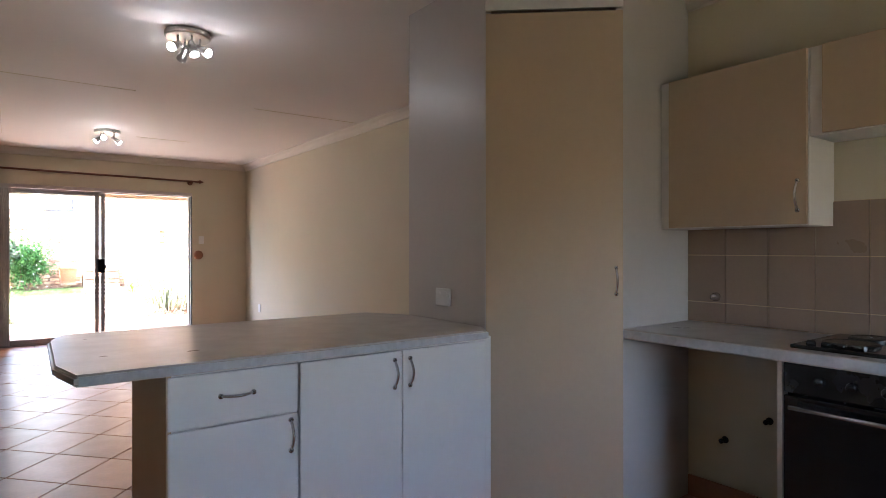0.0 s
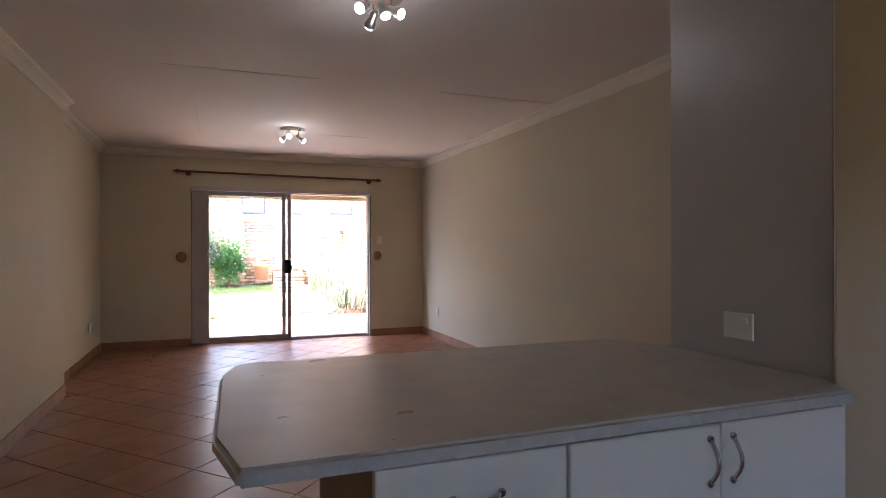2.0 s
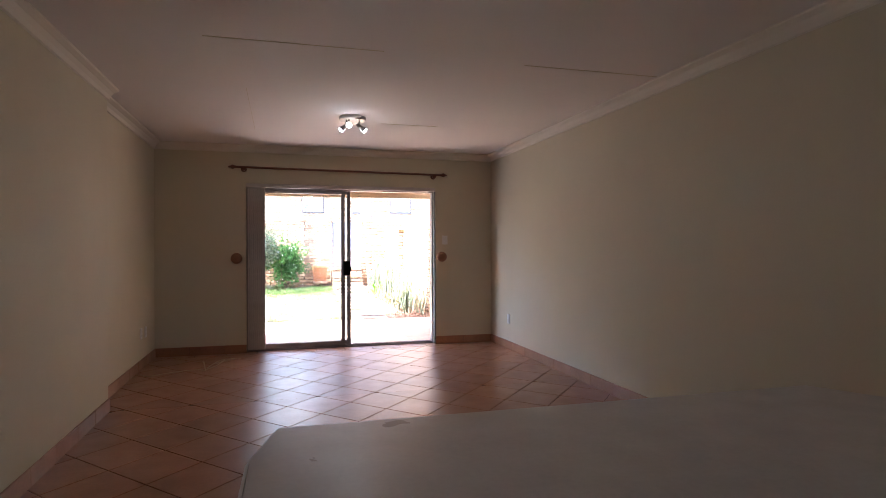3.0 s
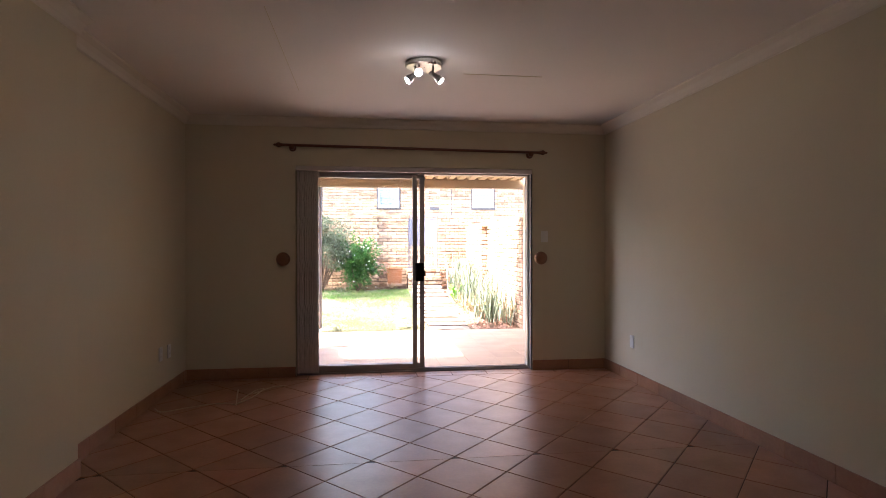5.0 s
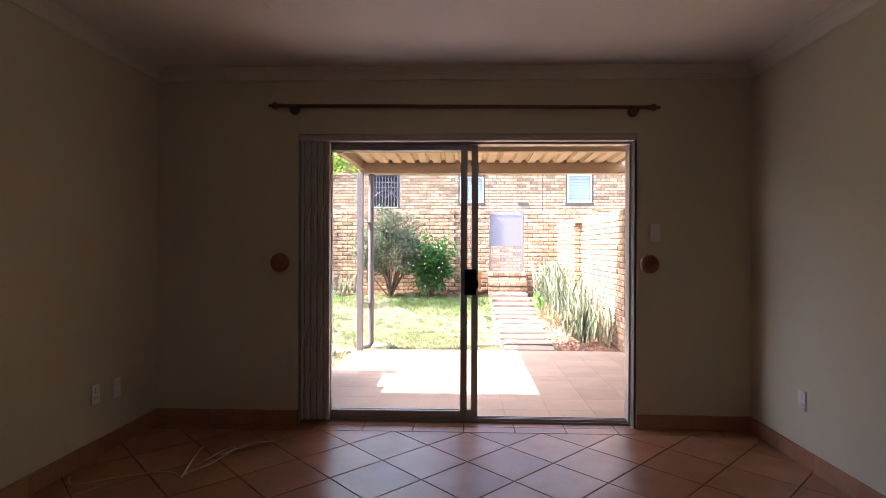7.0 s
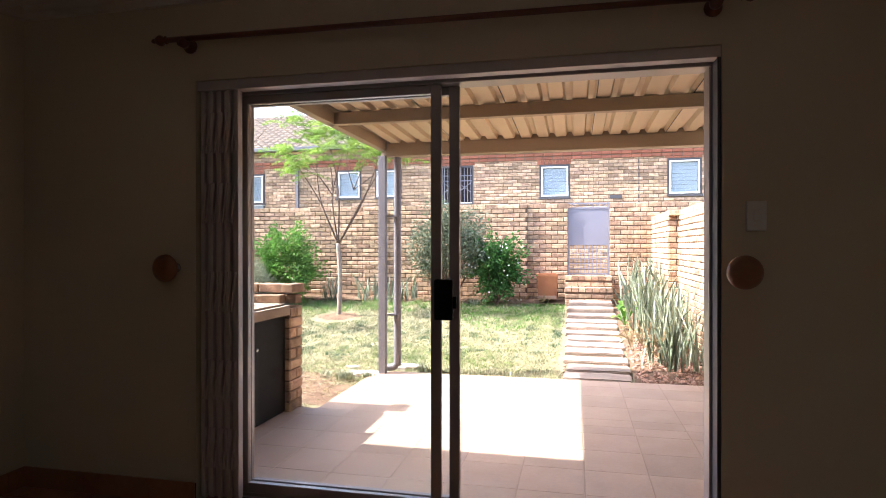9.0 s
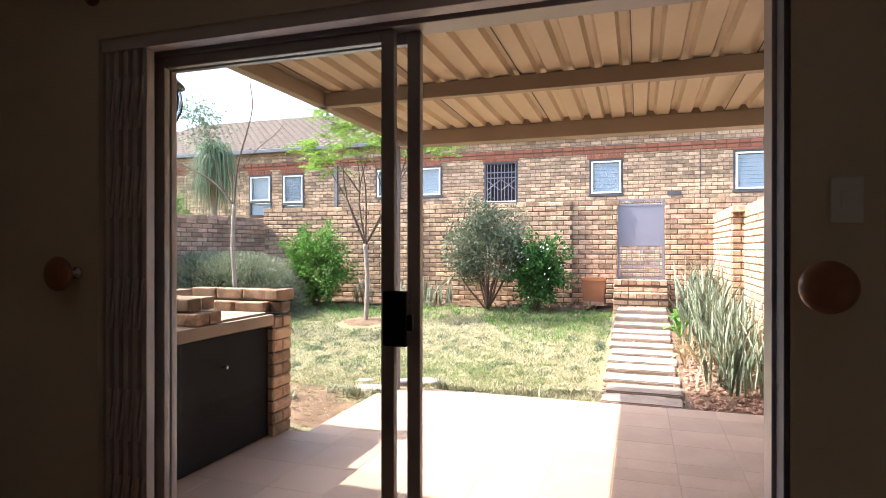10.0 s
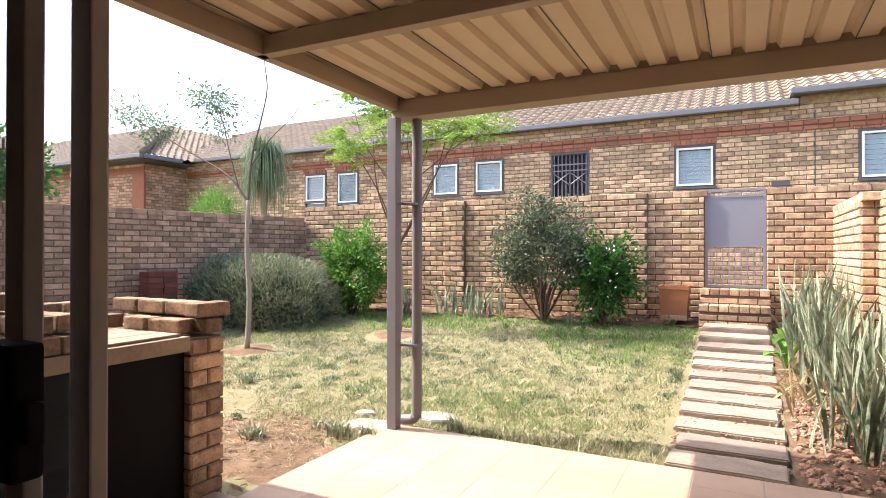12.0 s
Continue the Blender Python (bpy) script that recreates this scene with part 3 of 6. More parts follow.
# ---- ceiling spot lamps ----
def ceiling_spot(x, y, heads):
    ob = thing("ceiling_spotlight", "lit ceiling spotlight cluster on a steel disc", "ceiling lamp", (x, y, ZC), "ceiling spotlights")
    bm = B()
    lathe(bm, [(0.125, 0), (0.13, -0.006), (0.13, -0.03), (0.122, -0.036)], (x, y, ZC), (0, 0, 1), 32)
    bmesh.ops.recalc_face_normals(bm, faces=bm.faces[:])
    part("base_plate", bm, M["steel"], ob, smooth=False)
    for foot, ang, tilt in heads:
        a, g = radians(ang), radians(foot)
        d = Vector((math.cos(a), math.sin(a), 0))
        p = Vector((x, y, ZC - 0.036)) + Vector((math.cos(g), math.sin(g), 0)) * 0.07
        q = p + Vector((0, 0, -0.055))
        w = (d * math.cos(radians(tilt)) + Vector((0, 0, -math.sin(radians(tilt))))).normalized()
        bm = B()
        cyl(bm, p + Vector((0, 0, 0.004)), q, 0.007, seg=10)
        cyl(bm, q + w.cross(Vector((0, 0, 1))).normalized() * 0.02, q - w.cross(Vector((0, 0, 1))).normalized() * 0.02, 0.013, seg=12)
        arm = part("arm", bm, M["steel"], ob, smooth=True)
        bm = B()
        lathe(bm, [(0.013, -0.028), (0.018, -0.02), (0.018, 0.012), (0.021, 0.016), (0.022, 0.03), (0.030, 0.052), (0.030, 0.07), (0.027, 0.072)], q, w, 20)
        part("spot_head", bm, M["steel"], arm, smooth=True)
        bm = B()
        lathe(bm, [(0.0255, 0.0), (0.024, 0.006), (0.014, 0.011)], q + w * 0.069, w, 18)
        part("bulb", bm, M["bulb"], arm, "lit spotlight bulb")
    lamp = new("spot_glow", bpy.data.lights.new("spot_glow", "POINT"))
    lamp.data.energy = 0.06
    lamp.data.color = (1.0, 0.96, 0.90)
    lamp.data.shadow_soft_size = 0.05
    lamp.location = (x, y, ZC - 0.19)


ceiling_spot(0.83, 3.52, [(205, 225, 28), (275, 285, 62), (335, 305, 30), (90, 100, 35)])
ceiling_spot(0.83, 7.15, [(235, 262, 12), (205, 188, 42), (330, 345, 40)])


# ---- cable on the floor ----
cable = thing("loose_cable", "loose pale cable curled on the tiled floor", "cable", (-0.8, 8.2, 0))
for pts in ([(-1.24, 8.02, 0.006), (-1.15, 7.92, 0.006), (-0.99, 8.02, 0.006), (-0.82, 8.11, 0.006), (-0.7, 8.1, 0.01), (-0.62, 8.05, 0.006)],
            [(-0.62, 8.04, 0.006), (-0.645, 8.2, 0.03), (-0.68, 8.42, 0.04), (-0.70, 8.5, 0.02), (-0.665, 8.3, 0.03), (-0.63, 8.1, 0.006)],
            [(-0.63, 8.08, 0.006), (-0.52, 8.2, 0.03), (-0.46, 8.4, 0.05), (-0.55, 8.45, 0.02), (-0.62, 8.2, 0.006)],
            [(-0.55, 8.4, 0.01), (-0.4, 8.55, 0.03), (-0.3, 8.66, 0.01)]):
    bm = B()
    tube(bm, curve_points(pts, 8), 0.0045, seg=6)
    part("strand", bm, M["cable"], cable, smooth=True)


# ---- kitchen ----
def bow_handle(parent, p, d, n, length=0.11, out=0.028):
    """Bow handle centred at p, along d, standing out along n."""
    p, d, n = Vector(p), Vector(d).normalized(), Vector(n).normalized()
    bm = B()
    pts = [p + d * (length * (t - 0.5)) + n * (out * math.sin(math.pi * t) + 0.002) for t in [k / 12 for k in range(13)]]
    tube(bm, pts, 0.0055, seg=8)
    for s in (-0.5, 0.5):
        cyl(bm, p + d * length * s, p + d * length * s + n * 0.006, 0.009, seg=10)
    return part("handle", bm, M["chrome"], parent, "chrome bow handle", smooth=True)


YC = 1.75   # cabinet fronts of the peninsula
cab = thing("base_cabinet", "white melamine base cabinet with drawer and door", "cabinet", (0.58, 2.0, 0))
part("carcass", one_box(0.375, YC + 0.02, 0.1, 0.802, 2.38, 0.862), M["melamine"], cab)
part("plinth", one_box(0.385, YC + 0.07, 0, 0.802, 2.37, 0.1), M["melamine"], cab)
part("end_panel", one_box(0.357, YC + 0.005, 0, 0.373, 2.40, 0.862, bevel=0.002), M["endpanel"], cab, "beige end panel")
f = part("drawer_front", one_box(0.362, YC, 0.682, 0.798, YC + 0.018, 0.855, bevel=0.005), M["melamine"], cab)
bow_handle(f, (0.58, YC, 0.775), (1, 0, 0), (0, -1, 0))
f = part("door", one_box(0.362, YC, 0.11, 0.798, YC + 0.018, 0.676, bevel=0.005), M["melamine"], cab)
bow_handle(f, (0.77, YC, 0.60), (0, 0, 1), (0, -1, 0))
cab = thing("base_cabinet", "white melamine base cabinet with two doors", "cabinet", (1.27, 2.0, 0))
part("carcass", one_box(0.806, YC + 0.02, 0.1, 1.70, 2.38, 0.862), M["melamine"], cab)
part("plinth", one_box(0.806, YC + 0.07, 0, 1.70, 2.37, 0.1), M["melamine"], cab)
f = part("door", one_box(0.806, YC, 0.11, 1.242, YC + 0.018, 0.855, bevel=0.005), M["melamine"], cab)
bow_handle(f, (1.206, YC, 0.765), (0, 0, 1), (0, -1, 0))
f = part("door", one_box(1.246, YC, 0.11, 1.69, YC + 0.018, 0.855, bevel=0.005), M["melamine"], cab)
bow_handle(f, (1.28, YC, 0.765), (0, 0, 1), (0, -1, 0))
part("filler_panel", one_box(1.702, YC + 0.05, 0.0, 1.762, 2.38, 0.862), M["melamine"], cab)
bm = B()
prism(bm, [(0.106, YC - 0.022), (1.69, YC - 0.018), (1.762, 1.845), (1.762, 2.50), (1.63, 2.752), (0.131, 2.752), (0.079, 2.55), (0.064, 1.94)], 0.863, 0.90, bevel=0.01)
wt = single("worktop", bm, M["worktop"], "mottled laminate peninsula worktop with clipped corners", "worktop", (0.9, 2.2, 0.863))
bm = one_box(0.118, YC - 0.0235, 0.868, 1.686, YC - 0.0195, 0.894)
part("edge_strip", bm, M["worktop_edge"], wt, "grey marbled laminate edge")

# corner pantry with a slanted door
PA, PB = (1.765, 1.84), (2.245, 1.425)
pan = thing("pantry_cupboard", "tall white corner pantry with a slanted door", "cupboard", (2.3, 2.0, 0))
bm = B()
prism(bm, [(1.765, 2.50), PA, (1.785, 1.823), (1.785, 2.48), (2.968, 2.48), (2.968, 2.50)], 0, ZC - 0.002)
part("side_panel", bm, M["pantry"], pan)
bm = B()
prism(bm, [PB, (2.789, 1.425), (2.789, 1.445), (2.222, 1.445)], 0, ZC - 0.002)
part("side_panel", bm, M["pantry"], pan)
dv = Vector((PB[0] - PA[0], PB[1] - PA[1], 0))
dl = dv.length
rot = Matrix((dv.normalized(), Vector((-dv.y, dv.x, 0)).normalized() * 1, Vector((0, 0, 1)))).transposed().to_4x4()
nrm = Vector((dv.y, -dv.x, 0)).normalized()
org = Vector((*PA, 0)) + nrm * 0.004
at = Matrix.Translation(org) @ rot


def slanted(x0, y0, z0, x1, y1, z1, bevel=0.0):
    bm = one_box(x0, y0, z0, x1, y1, z1, bevel=bevel)
    bm.transform(at)
    return bm


f = part("door", slanted(0.002, -0.018, 0.06, dl - 0.002, 0, 2.368, bevel=0.004), M["melamine_in"], pan, "cream pantry door")
bow_handle(f, org + dv.normalized() * (dl - 0.035) + nrm * 0.018 + Vector((0, 0, 1.12)), (0, 0, 1), nrm, 0.12)
part("header", slanted(0.0, -0.012, 2.385, dl, 0.003, ZC - 0.002), M["white"], pan)
part("plinth", slanted(0.0, -0.004, 0, dl, 0.003, 0.055), M["white"], pan)
wall_plate("wall_socket", "white double wall socket beside the worktop", pose(1.765, 2.17, 1.02, 0, 0, -90), 0.12, 0.09, [(-0.03, 0.02, 0.025, 0.02), (0.03, 0.02, 0.025, 0.02)])

# kitchen counter along the side wall
XW = 2.79
bm = one_box(XW, YB, -0.1, XR - 0.001, 1.43, ZC)
structure("wall_kitchen", bm, M["plaster"], "cream plastered kitchen wall")
wt = single("worktop", one_box(2.232, -1.2, 0.853, XW - 0.001, 1.423, 0.90, bevel=0.01), M["worktop"], "mottled laminate kitchen worktop along the wall", "worktop", (2.5, 0.2, 0.863))
part("edge_strip", one_box(2.228, -1.195, 0.860, 2.2315, 1.418, 0.894), M["worktop_edge"], wt, "grey laminate edge")
cab = thing("oven_cabinet", "white cabinet housing a black built-in oven", "cabinet", (2.5, 0.3, 0))
part("side_panel", one_box(2.25, 0.728, 0, XW - 0.005, 0.746, 0.862), M["melamine"], cab)
part("side_panel", one_box(2.25, 0.10, 0, XW - 0.005, 0.12, 0.862), M["melamine"], cab)
part("drawer_front", one_box(2.243, 0.122, 0.09, 2.262, 0.726, 0.19, bevel=0.003), M["melamine"], cab)
oven = thing("built_in_oven", "black enamel built-in oven under the worktop", "oven", (2.5, 0.35, 0.2))
part("body", one_box(2.275, 0.125, 0.2, XW - 0.03, 0.72, 0.855), M["black"], oven)
part("control_panel", one_box(2.24, 0.126, 0.745, 2.273, 0.72, 0.855, bevel=0.004), M["black"], oven)
f = part("oven_door", one_box(2.238, 0.126, 0.205, 2.273, 0.72, 0.735, bevel=0.006), M["blackglass"], oven)
bm = B()
cyl(bm, (2.2, 0.16, 0.70), (2.2, 0.685, 0.70), 0.009)
for y in (0.19, 0.655):
    cyl(bm, (2.2, y, 0.70), (2.24, y, 0.70), 0.007, seg=8)
part("bar_handle", bm, M["chrome"], f, "steel bar handle", smooth=True)
for k in range(5):
    bm = B()
    lathe(bm, [(0.017, 0), (0.017, 0.012), (0.012, 0.022)], (2.24, 0.2 + 0.1 * k, 0.80), (-1, 0, 0), 16)
    part("knob", bm, M["black"], oven, smooth=True)
hob = thing("cooker_hob", "black glass electric hob set into the worktop", "hob", (2.52, 0.35, 0.9))
part("plate", one_box(2.29, 0.13, 0.9, 2.745, 0.72, 0.915, bevel=0.005), M["blackglass"], hob)
for x, y, r in ((2.43, 0.57, 0.09), (2.63, 0.57, 0.075), (2.43, 0.29, 0.075), (2.63, 0.29, 0.09)):
    bm = B()
    lathe(bm, [(r, 0), (r, 0.008), (r - 0.008, 0.012), (r - 0.012, 0.010), (0.02, 0.010)], (x, y, 0.915), (0, 0, 1), 28)
    part("burner_plate", bm, M["black"], hob, smooth=False)
for k in range(4):
    bm = B()
    lathe(bm, [(0.016, 0), (0.016, 0.012), (0.011, 0.018)], (2.32, 0.66 - 0.05 * k, 0.915), (0, 0, 1), 14)
    part("knob", bm, M["black"], hob, smooth=True)


def wall_cabinet(y0, y1, z0, z1, doors):
    ob = thing("wall_cabinet", "cream-fronted kitchen wall cabinet", "cabinet", (2.66, (y0 + y1) / 2, z0), "kitchen wall cabinets")
    part("carcass", one_box(2.545, y0, z0, XW - 0.001, y1, z1), M["melamine"], ob)
    w = (y1 - y0) / doors
    for k in range(doors):
        f = part("door", one_box(2.525, y0 + k * w + 0.002, z0 + 0.004, 2.543, y0 + (k + 1) * w - (0.05 if k == doors - 1 else 0.002), z1 - 0.002, bevel=0.003), M["melamine_in"], ob, "cream cabinet door")
        bow_handle(f, (2.525, y0 + k * w + 0.035, z0 + 0.12), (0, 0, 1), (-1, 0, 0), 0.12)


wall_cabinet(0.755, 1.42, 1.364, 2.075, 1)
wall_cabinet(0.10, 0.752, 1.72, 2.075, 1)
wall_cabinet(-0.56, 0.097, 1.364, 2.075, 1)
splash = structure("trim_splashback", one_box(XW - 0.004, -1.2, 0.90, XW - 0.0005, 1.423, 1.47), M["endpanel"], "beige tiled splashback above the worktop")
for row, (z0, z1) in enumerate(((0.902, 0.998), (1.002, 1.234), (1.238, 1.468))):
    y = 1.421
    while y > -1.18:
        y2 = y - 0.2
        part("tile", one_box(XW - 0.011, y2 + 0.003, z0, XW - 0.003, y, z1, bevel=0.0015), M["splash"], splash)
        y = y2
skirting((XW, 1.423), (XW, 0.75), (-1, 0))
for y, z, nm in ((1.23, 0.33, "water_tap"), (1.02, 0.47, "pipe_stub")):
    ob = thing(nm, "small dark metal pipe fitting low on the wall", "pipe fitting", (XW, y, z))
    bm = B()
    lathe(bm, [(0.017, 0), (0.017, 0.006), (0.009, 0.009), (0.009, 0.03), (0.012, 0.032), (0.012, 0.042), (0.004, 0.045)], (XW, y, z), (-1, 0, 0), 14)
    part("body", bm, M["black"], ob, smooth=True)
ob = thing("wall_plug", "chrome cap on the tiled splashback", "pipe cap", (XW, 1.27, 1.03))
bm = B()
lathe(bm, [(0.022, 0.011), (0.022, 0.02), (0.014, 0.03), (0.012, 0.05)], (XW, 1.27, 1.03), (-1, 0, 0), 16)
part("cap", bm, M["chrome"], ob, smooth=True)
# kitchen window behind the walk
win = thing("kitchen_window", "white framed kitchen window", "window", (1.175, YB - 0.1, 1.0))
bm = B()
for a in ((0.7, 0.95, 0.75, 1.8), (1.65, 0.95, 1.7, 1.8), (1.175, 0.95, 1.225, 1.8), (0.75, 0.95, 1.175, 1.0), (1.225, 0.95, 1.65, 1.0), (0.75, 1.75, 1.175, 1.8), (1.225, 1.75, 1.65, 1.8)):
    box(bm, a[0], YB - 0.14, a[1], a[2], YB - 0.09, a[3])
part("frame", bm, M["winframe"], win)


# ---- ground ----
def ground_height(x, y):
    rise = max(0.0, min(y, 17.3) - 12.6) * 0.1
    base = -0.085 + rise
    if y < 12.45:
        base = -0.10
    if -8 < x < 3.2 and 11.0 < y < 17:
        base += 0.018 * noise.noise(Vector((x * 1.3, y * 1.3, 0))) + 0.012 * noise.noise(Vector((x * 4.1, y * 4.1, 5.0)))
        base += 0.011 * noise.noise(Vector((x * 8.3, y * 8.3, 1.0)))
    return base


gx = [-900, -300, -120, -60, -30, -18, -12, -9] + [-8 + 0.08 * k for k in range(142)] + [3.6, 5, 8, 14, 30, 60, 120, 300, 900]
gy = [-900, -300, -100, -40, -15, 0, 6, 9] + [9.4 + 0.08 * k for k in range(102)] + [18, 20, 24, 30, 45, 80, 150, 350, 900]
verts = [(x, y, ground_height(x, y)) for y in gy for x in gx]
nx = len(gx)
faces = [(j * nx + i, j * nx + i + 1, (j + 1) * nx + i + 1, (j + 1) * nx + i) for j in range(len(gy) - 1) for i in range(nx - 1)]
ground = raw("ground", verts, faces, M["ground"], None, "sparse green and straw-coloured lawn over sandy soil", "ground", "structure", True)


def blades(name, n, region, height, material, label, keep=None, lean=0.5, width=0.006):
    rnd = np.random.default_rng(5 + n)
    V, F = [], []
    x0, y0, x1, y1 = region
    while len(F) < n:
        x, y = rnd.uniform(x0, x1), rnd.uniform(y0, y1)
        if keep and not keep(x, y, rnd):
            continue
        z = ground_height(x, y) - 0.004
        tall = height * max(0.35, 1 + 1.1 * noise.noise(Vector((x * 7, y * 7, 2.0))) + 0.9 * noise.noise(Vector((x * 17, y * 17, 4.0))))
        for _ in range(4):
            a = rnd.uniform(0, 6.283)
            h = tall * rnd.uniform(0.5, 1.2)
            dx, dy = rnd.normal(0, lean * h), rnd.normal(0, lean * h)
            px, py = x + rnd.normal(0, 0.02), y + rnd.normal(0, 0.02)
            w = width * rnd.uniform(0.6, 1.3)
            k = len(V)
            V += [(px - w * math.cos(a), py - w * math.sin(a), z), (px + w * math.cos(a), py + w * math.sin(a), z), (px + dx, py + dy, z + h)]
            F.append((k, k + 1, k + 2))
    return raw(name, V, F, material, None, label, "grass", "stuff")


def on_lawn(x, y, rnd):
    if 1.42 < x < 2.3 and y > 12.4:
        return False
    if x < -0.45 and y < 12.2 + 0.6 * math.sin(x * 2):
        return rnd.random() < 0.04
    if x > 1.4 or y > 16.55 or math.hypot(x + 2.11, y - 15.2) < 0.4 or math.hypot(x + 3.47, y - 14.0) < 0.35:
        return False
    d = noise.noise(Vector((x * 0.9, y * 0.9, 3.0))) + 0.5 * noise.noise(Vector((x * 3, y * 3, 1.0)))
    return rnd.random() < 0.72 + 0.6 * d


blades("grass", 150000, (-6.0, 10.9, 1.45, 16.6), 0.026, M["grass"], "short patchy lawn grass, green and straw", on_lawn)
def on_green(x, y, rnd):
    """Lusher patches: before the patio and along the path and the back wall; one more for the sage bush's shade."""
    if not on_lawn(x, y, rnd):
        return False
    near = math.exp(-((x + 0.1) / 0.9) ** 2 - ((y - 13.1) / 0.6) ** 2)
    rear = math.exp(-((x - 1.0) / 0.8) ** 2 - ((y - 15.6) / 0.9) ** 2)
    # greener blades put the sage bush's shade into the lawn's colour
    shade = math.exp(-((x + 3.7) / 1.1) ** 2 - ((y - 15.1) / 0.5) ** 2)
    return rnd.random() < max(near * 0.8, rear, shade) + 0.35 * noise.noise(Vector((x * 2.2, y * 2.2, 6.0)))


blades("grass", 26000, (-5.2, 11.9, 1.42, 16.6), 0.034, M["lushgrass"], "lusher green patches in the short lawn, one painting a bush's shade", on_green)
blades("grass", 6000, (-4.8, 14.6, 1.4, 16.9), 0.06, M["bright"], "greener shaded grass along the garden wall", lambda x, y, r: on_lawn(x, y, r) and y > 15.1 + 1.2 * noise.noise(Vector((x, 0, 9))) + (0.0 if x > -0.5 else 0.6))
blades("grass", 900, (-0.4, 12.55, 1.42, 12.72), 0.07, M["grass"], "ragged grass edge beside the patio", None)

def on_tuft_shade(x, y, rnd):
    """Darker tufts that stand in for tuft shadows, in a loose band across the middle of the lawn."""
    return on_lawn(x, y, rnd) and noise.noise(Vector((x * 5.5, y * 5.5, 12.0))) > 0.22 and rnd.random() < math.exp(-((y - 14.1 - 0.25 * x) / 0.9) ** 2) + 0.12


blades("grass", 9000, (-4.5, 12.7, 1.4, 16.2), 0.038, M["dull"], "darker tufts standing in for small tuft shadows across the lawn", on_tuft_shade)

# ---- patio ----
patio = structure("pavement_patio", one_box(-2.6, YO, -0.16, 2.99, 11.0, -0.0515), M["patio_joint"], "dusty terracotta tiled patio")
bm = one_box(-0.5, 11.0, -0.16, 2.99, 12.53, -0.0515)
part("slab", bm, M["patio_joint"], patio)
lay_square(patio, M["patio"], [(-2.6, YO + 0.005, 2.99, 11.0), (-0.5, 11.0, 2.99, 12.53)], 0.365, 0.365, 1.64, 10.45, -0.05, 0.004, 0.001)

# ---- stepping slabs of the path ----
rs = random.Random(4)
for k in range(12):
    y = 12.56 + 0.318 * k
    z = ground_height(1.8, y + 0.13)
    bm = B()
    w = 0.34 + rs.uniform(-0.012, 0.02)
    d = 0.272 + rs.uniform(-0.02, 0.015)
    box(bm, -w, -d / 2, -0.18, w, d / 2, 0.035)
    bmesh.ops.subdivide_edges(bm, edges=[e for e in bm.edges if abs(e.verts[0].co.x - e.verts[1].co.x) > 0.1], cuts=7, use_grid_fill=True)
    for v in bm.verts:
        v.co.y += 0.012 * noise.noise(Vector((v.co.x * 6, k * 3.1, v.co.y)))
        v.co.z += 0.006 * noise.noise(Vector((v.co.x * 5, v.co.y * 9, k * 1.7)))
    bmesh.ops.bevel(bm, geom=[e for e in bm.edges if e.calc_face_angle(0) > 0.9], offset=0.01, segments=2, affect="EDGES")
    ob = new("stepping_slab", mesh_of("stepping_slab", bm, M["sleeper"]))
    ob.matrix_basis = pose(1.81 + rs.uniform(-0.02, 0.02), y + 0.13, z + 0.002 + 0.035 * max(0, k - 8), 3.5, 0, rs.uniform(-2.5, 1.0))
    tagged(ob, "weathered timber-look concrete path slab on gravel", "path slab", "path slabs")


# ---- brickwork ----
BL, BH, JT = 0.203, 0.068, 0.010


def brick_verts(L, H, D, e=0.009):
    """A brick face with softened rim, standing out along -y, lower left at the origin."""
    v = [(0, 0, 0), (L, 0, 0), (L, 0, H), (0, 0, H)]
    v += [(0, -D + e, 0), (L, -D + e, 0), (L, -D + e, H), (0, -D + e, H)]
    v += [(e, -D, e), (L - e, -D, e), (L - e, -D, H - e), (e, -D, H - e)]
    f = [(8, 9, 10, 11)]
    for i in range(4):
        j = (i + 1) % 4
        f += [(i, j, 4 + j, 4 + i), (4 + i, 4 + j, 8 + j, 8 + i)]
    return v, f


def brick_mesh(L, material, H, D=0.012):
    v, f = brick_verts(L, H, D)
    me = bpy.data.meshes.new("brick")
    me.from_pydata(v, [], f)
    me.materials.append(material)
    return me


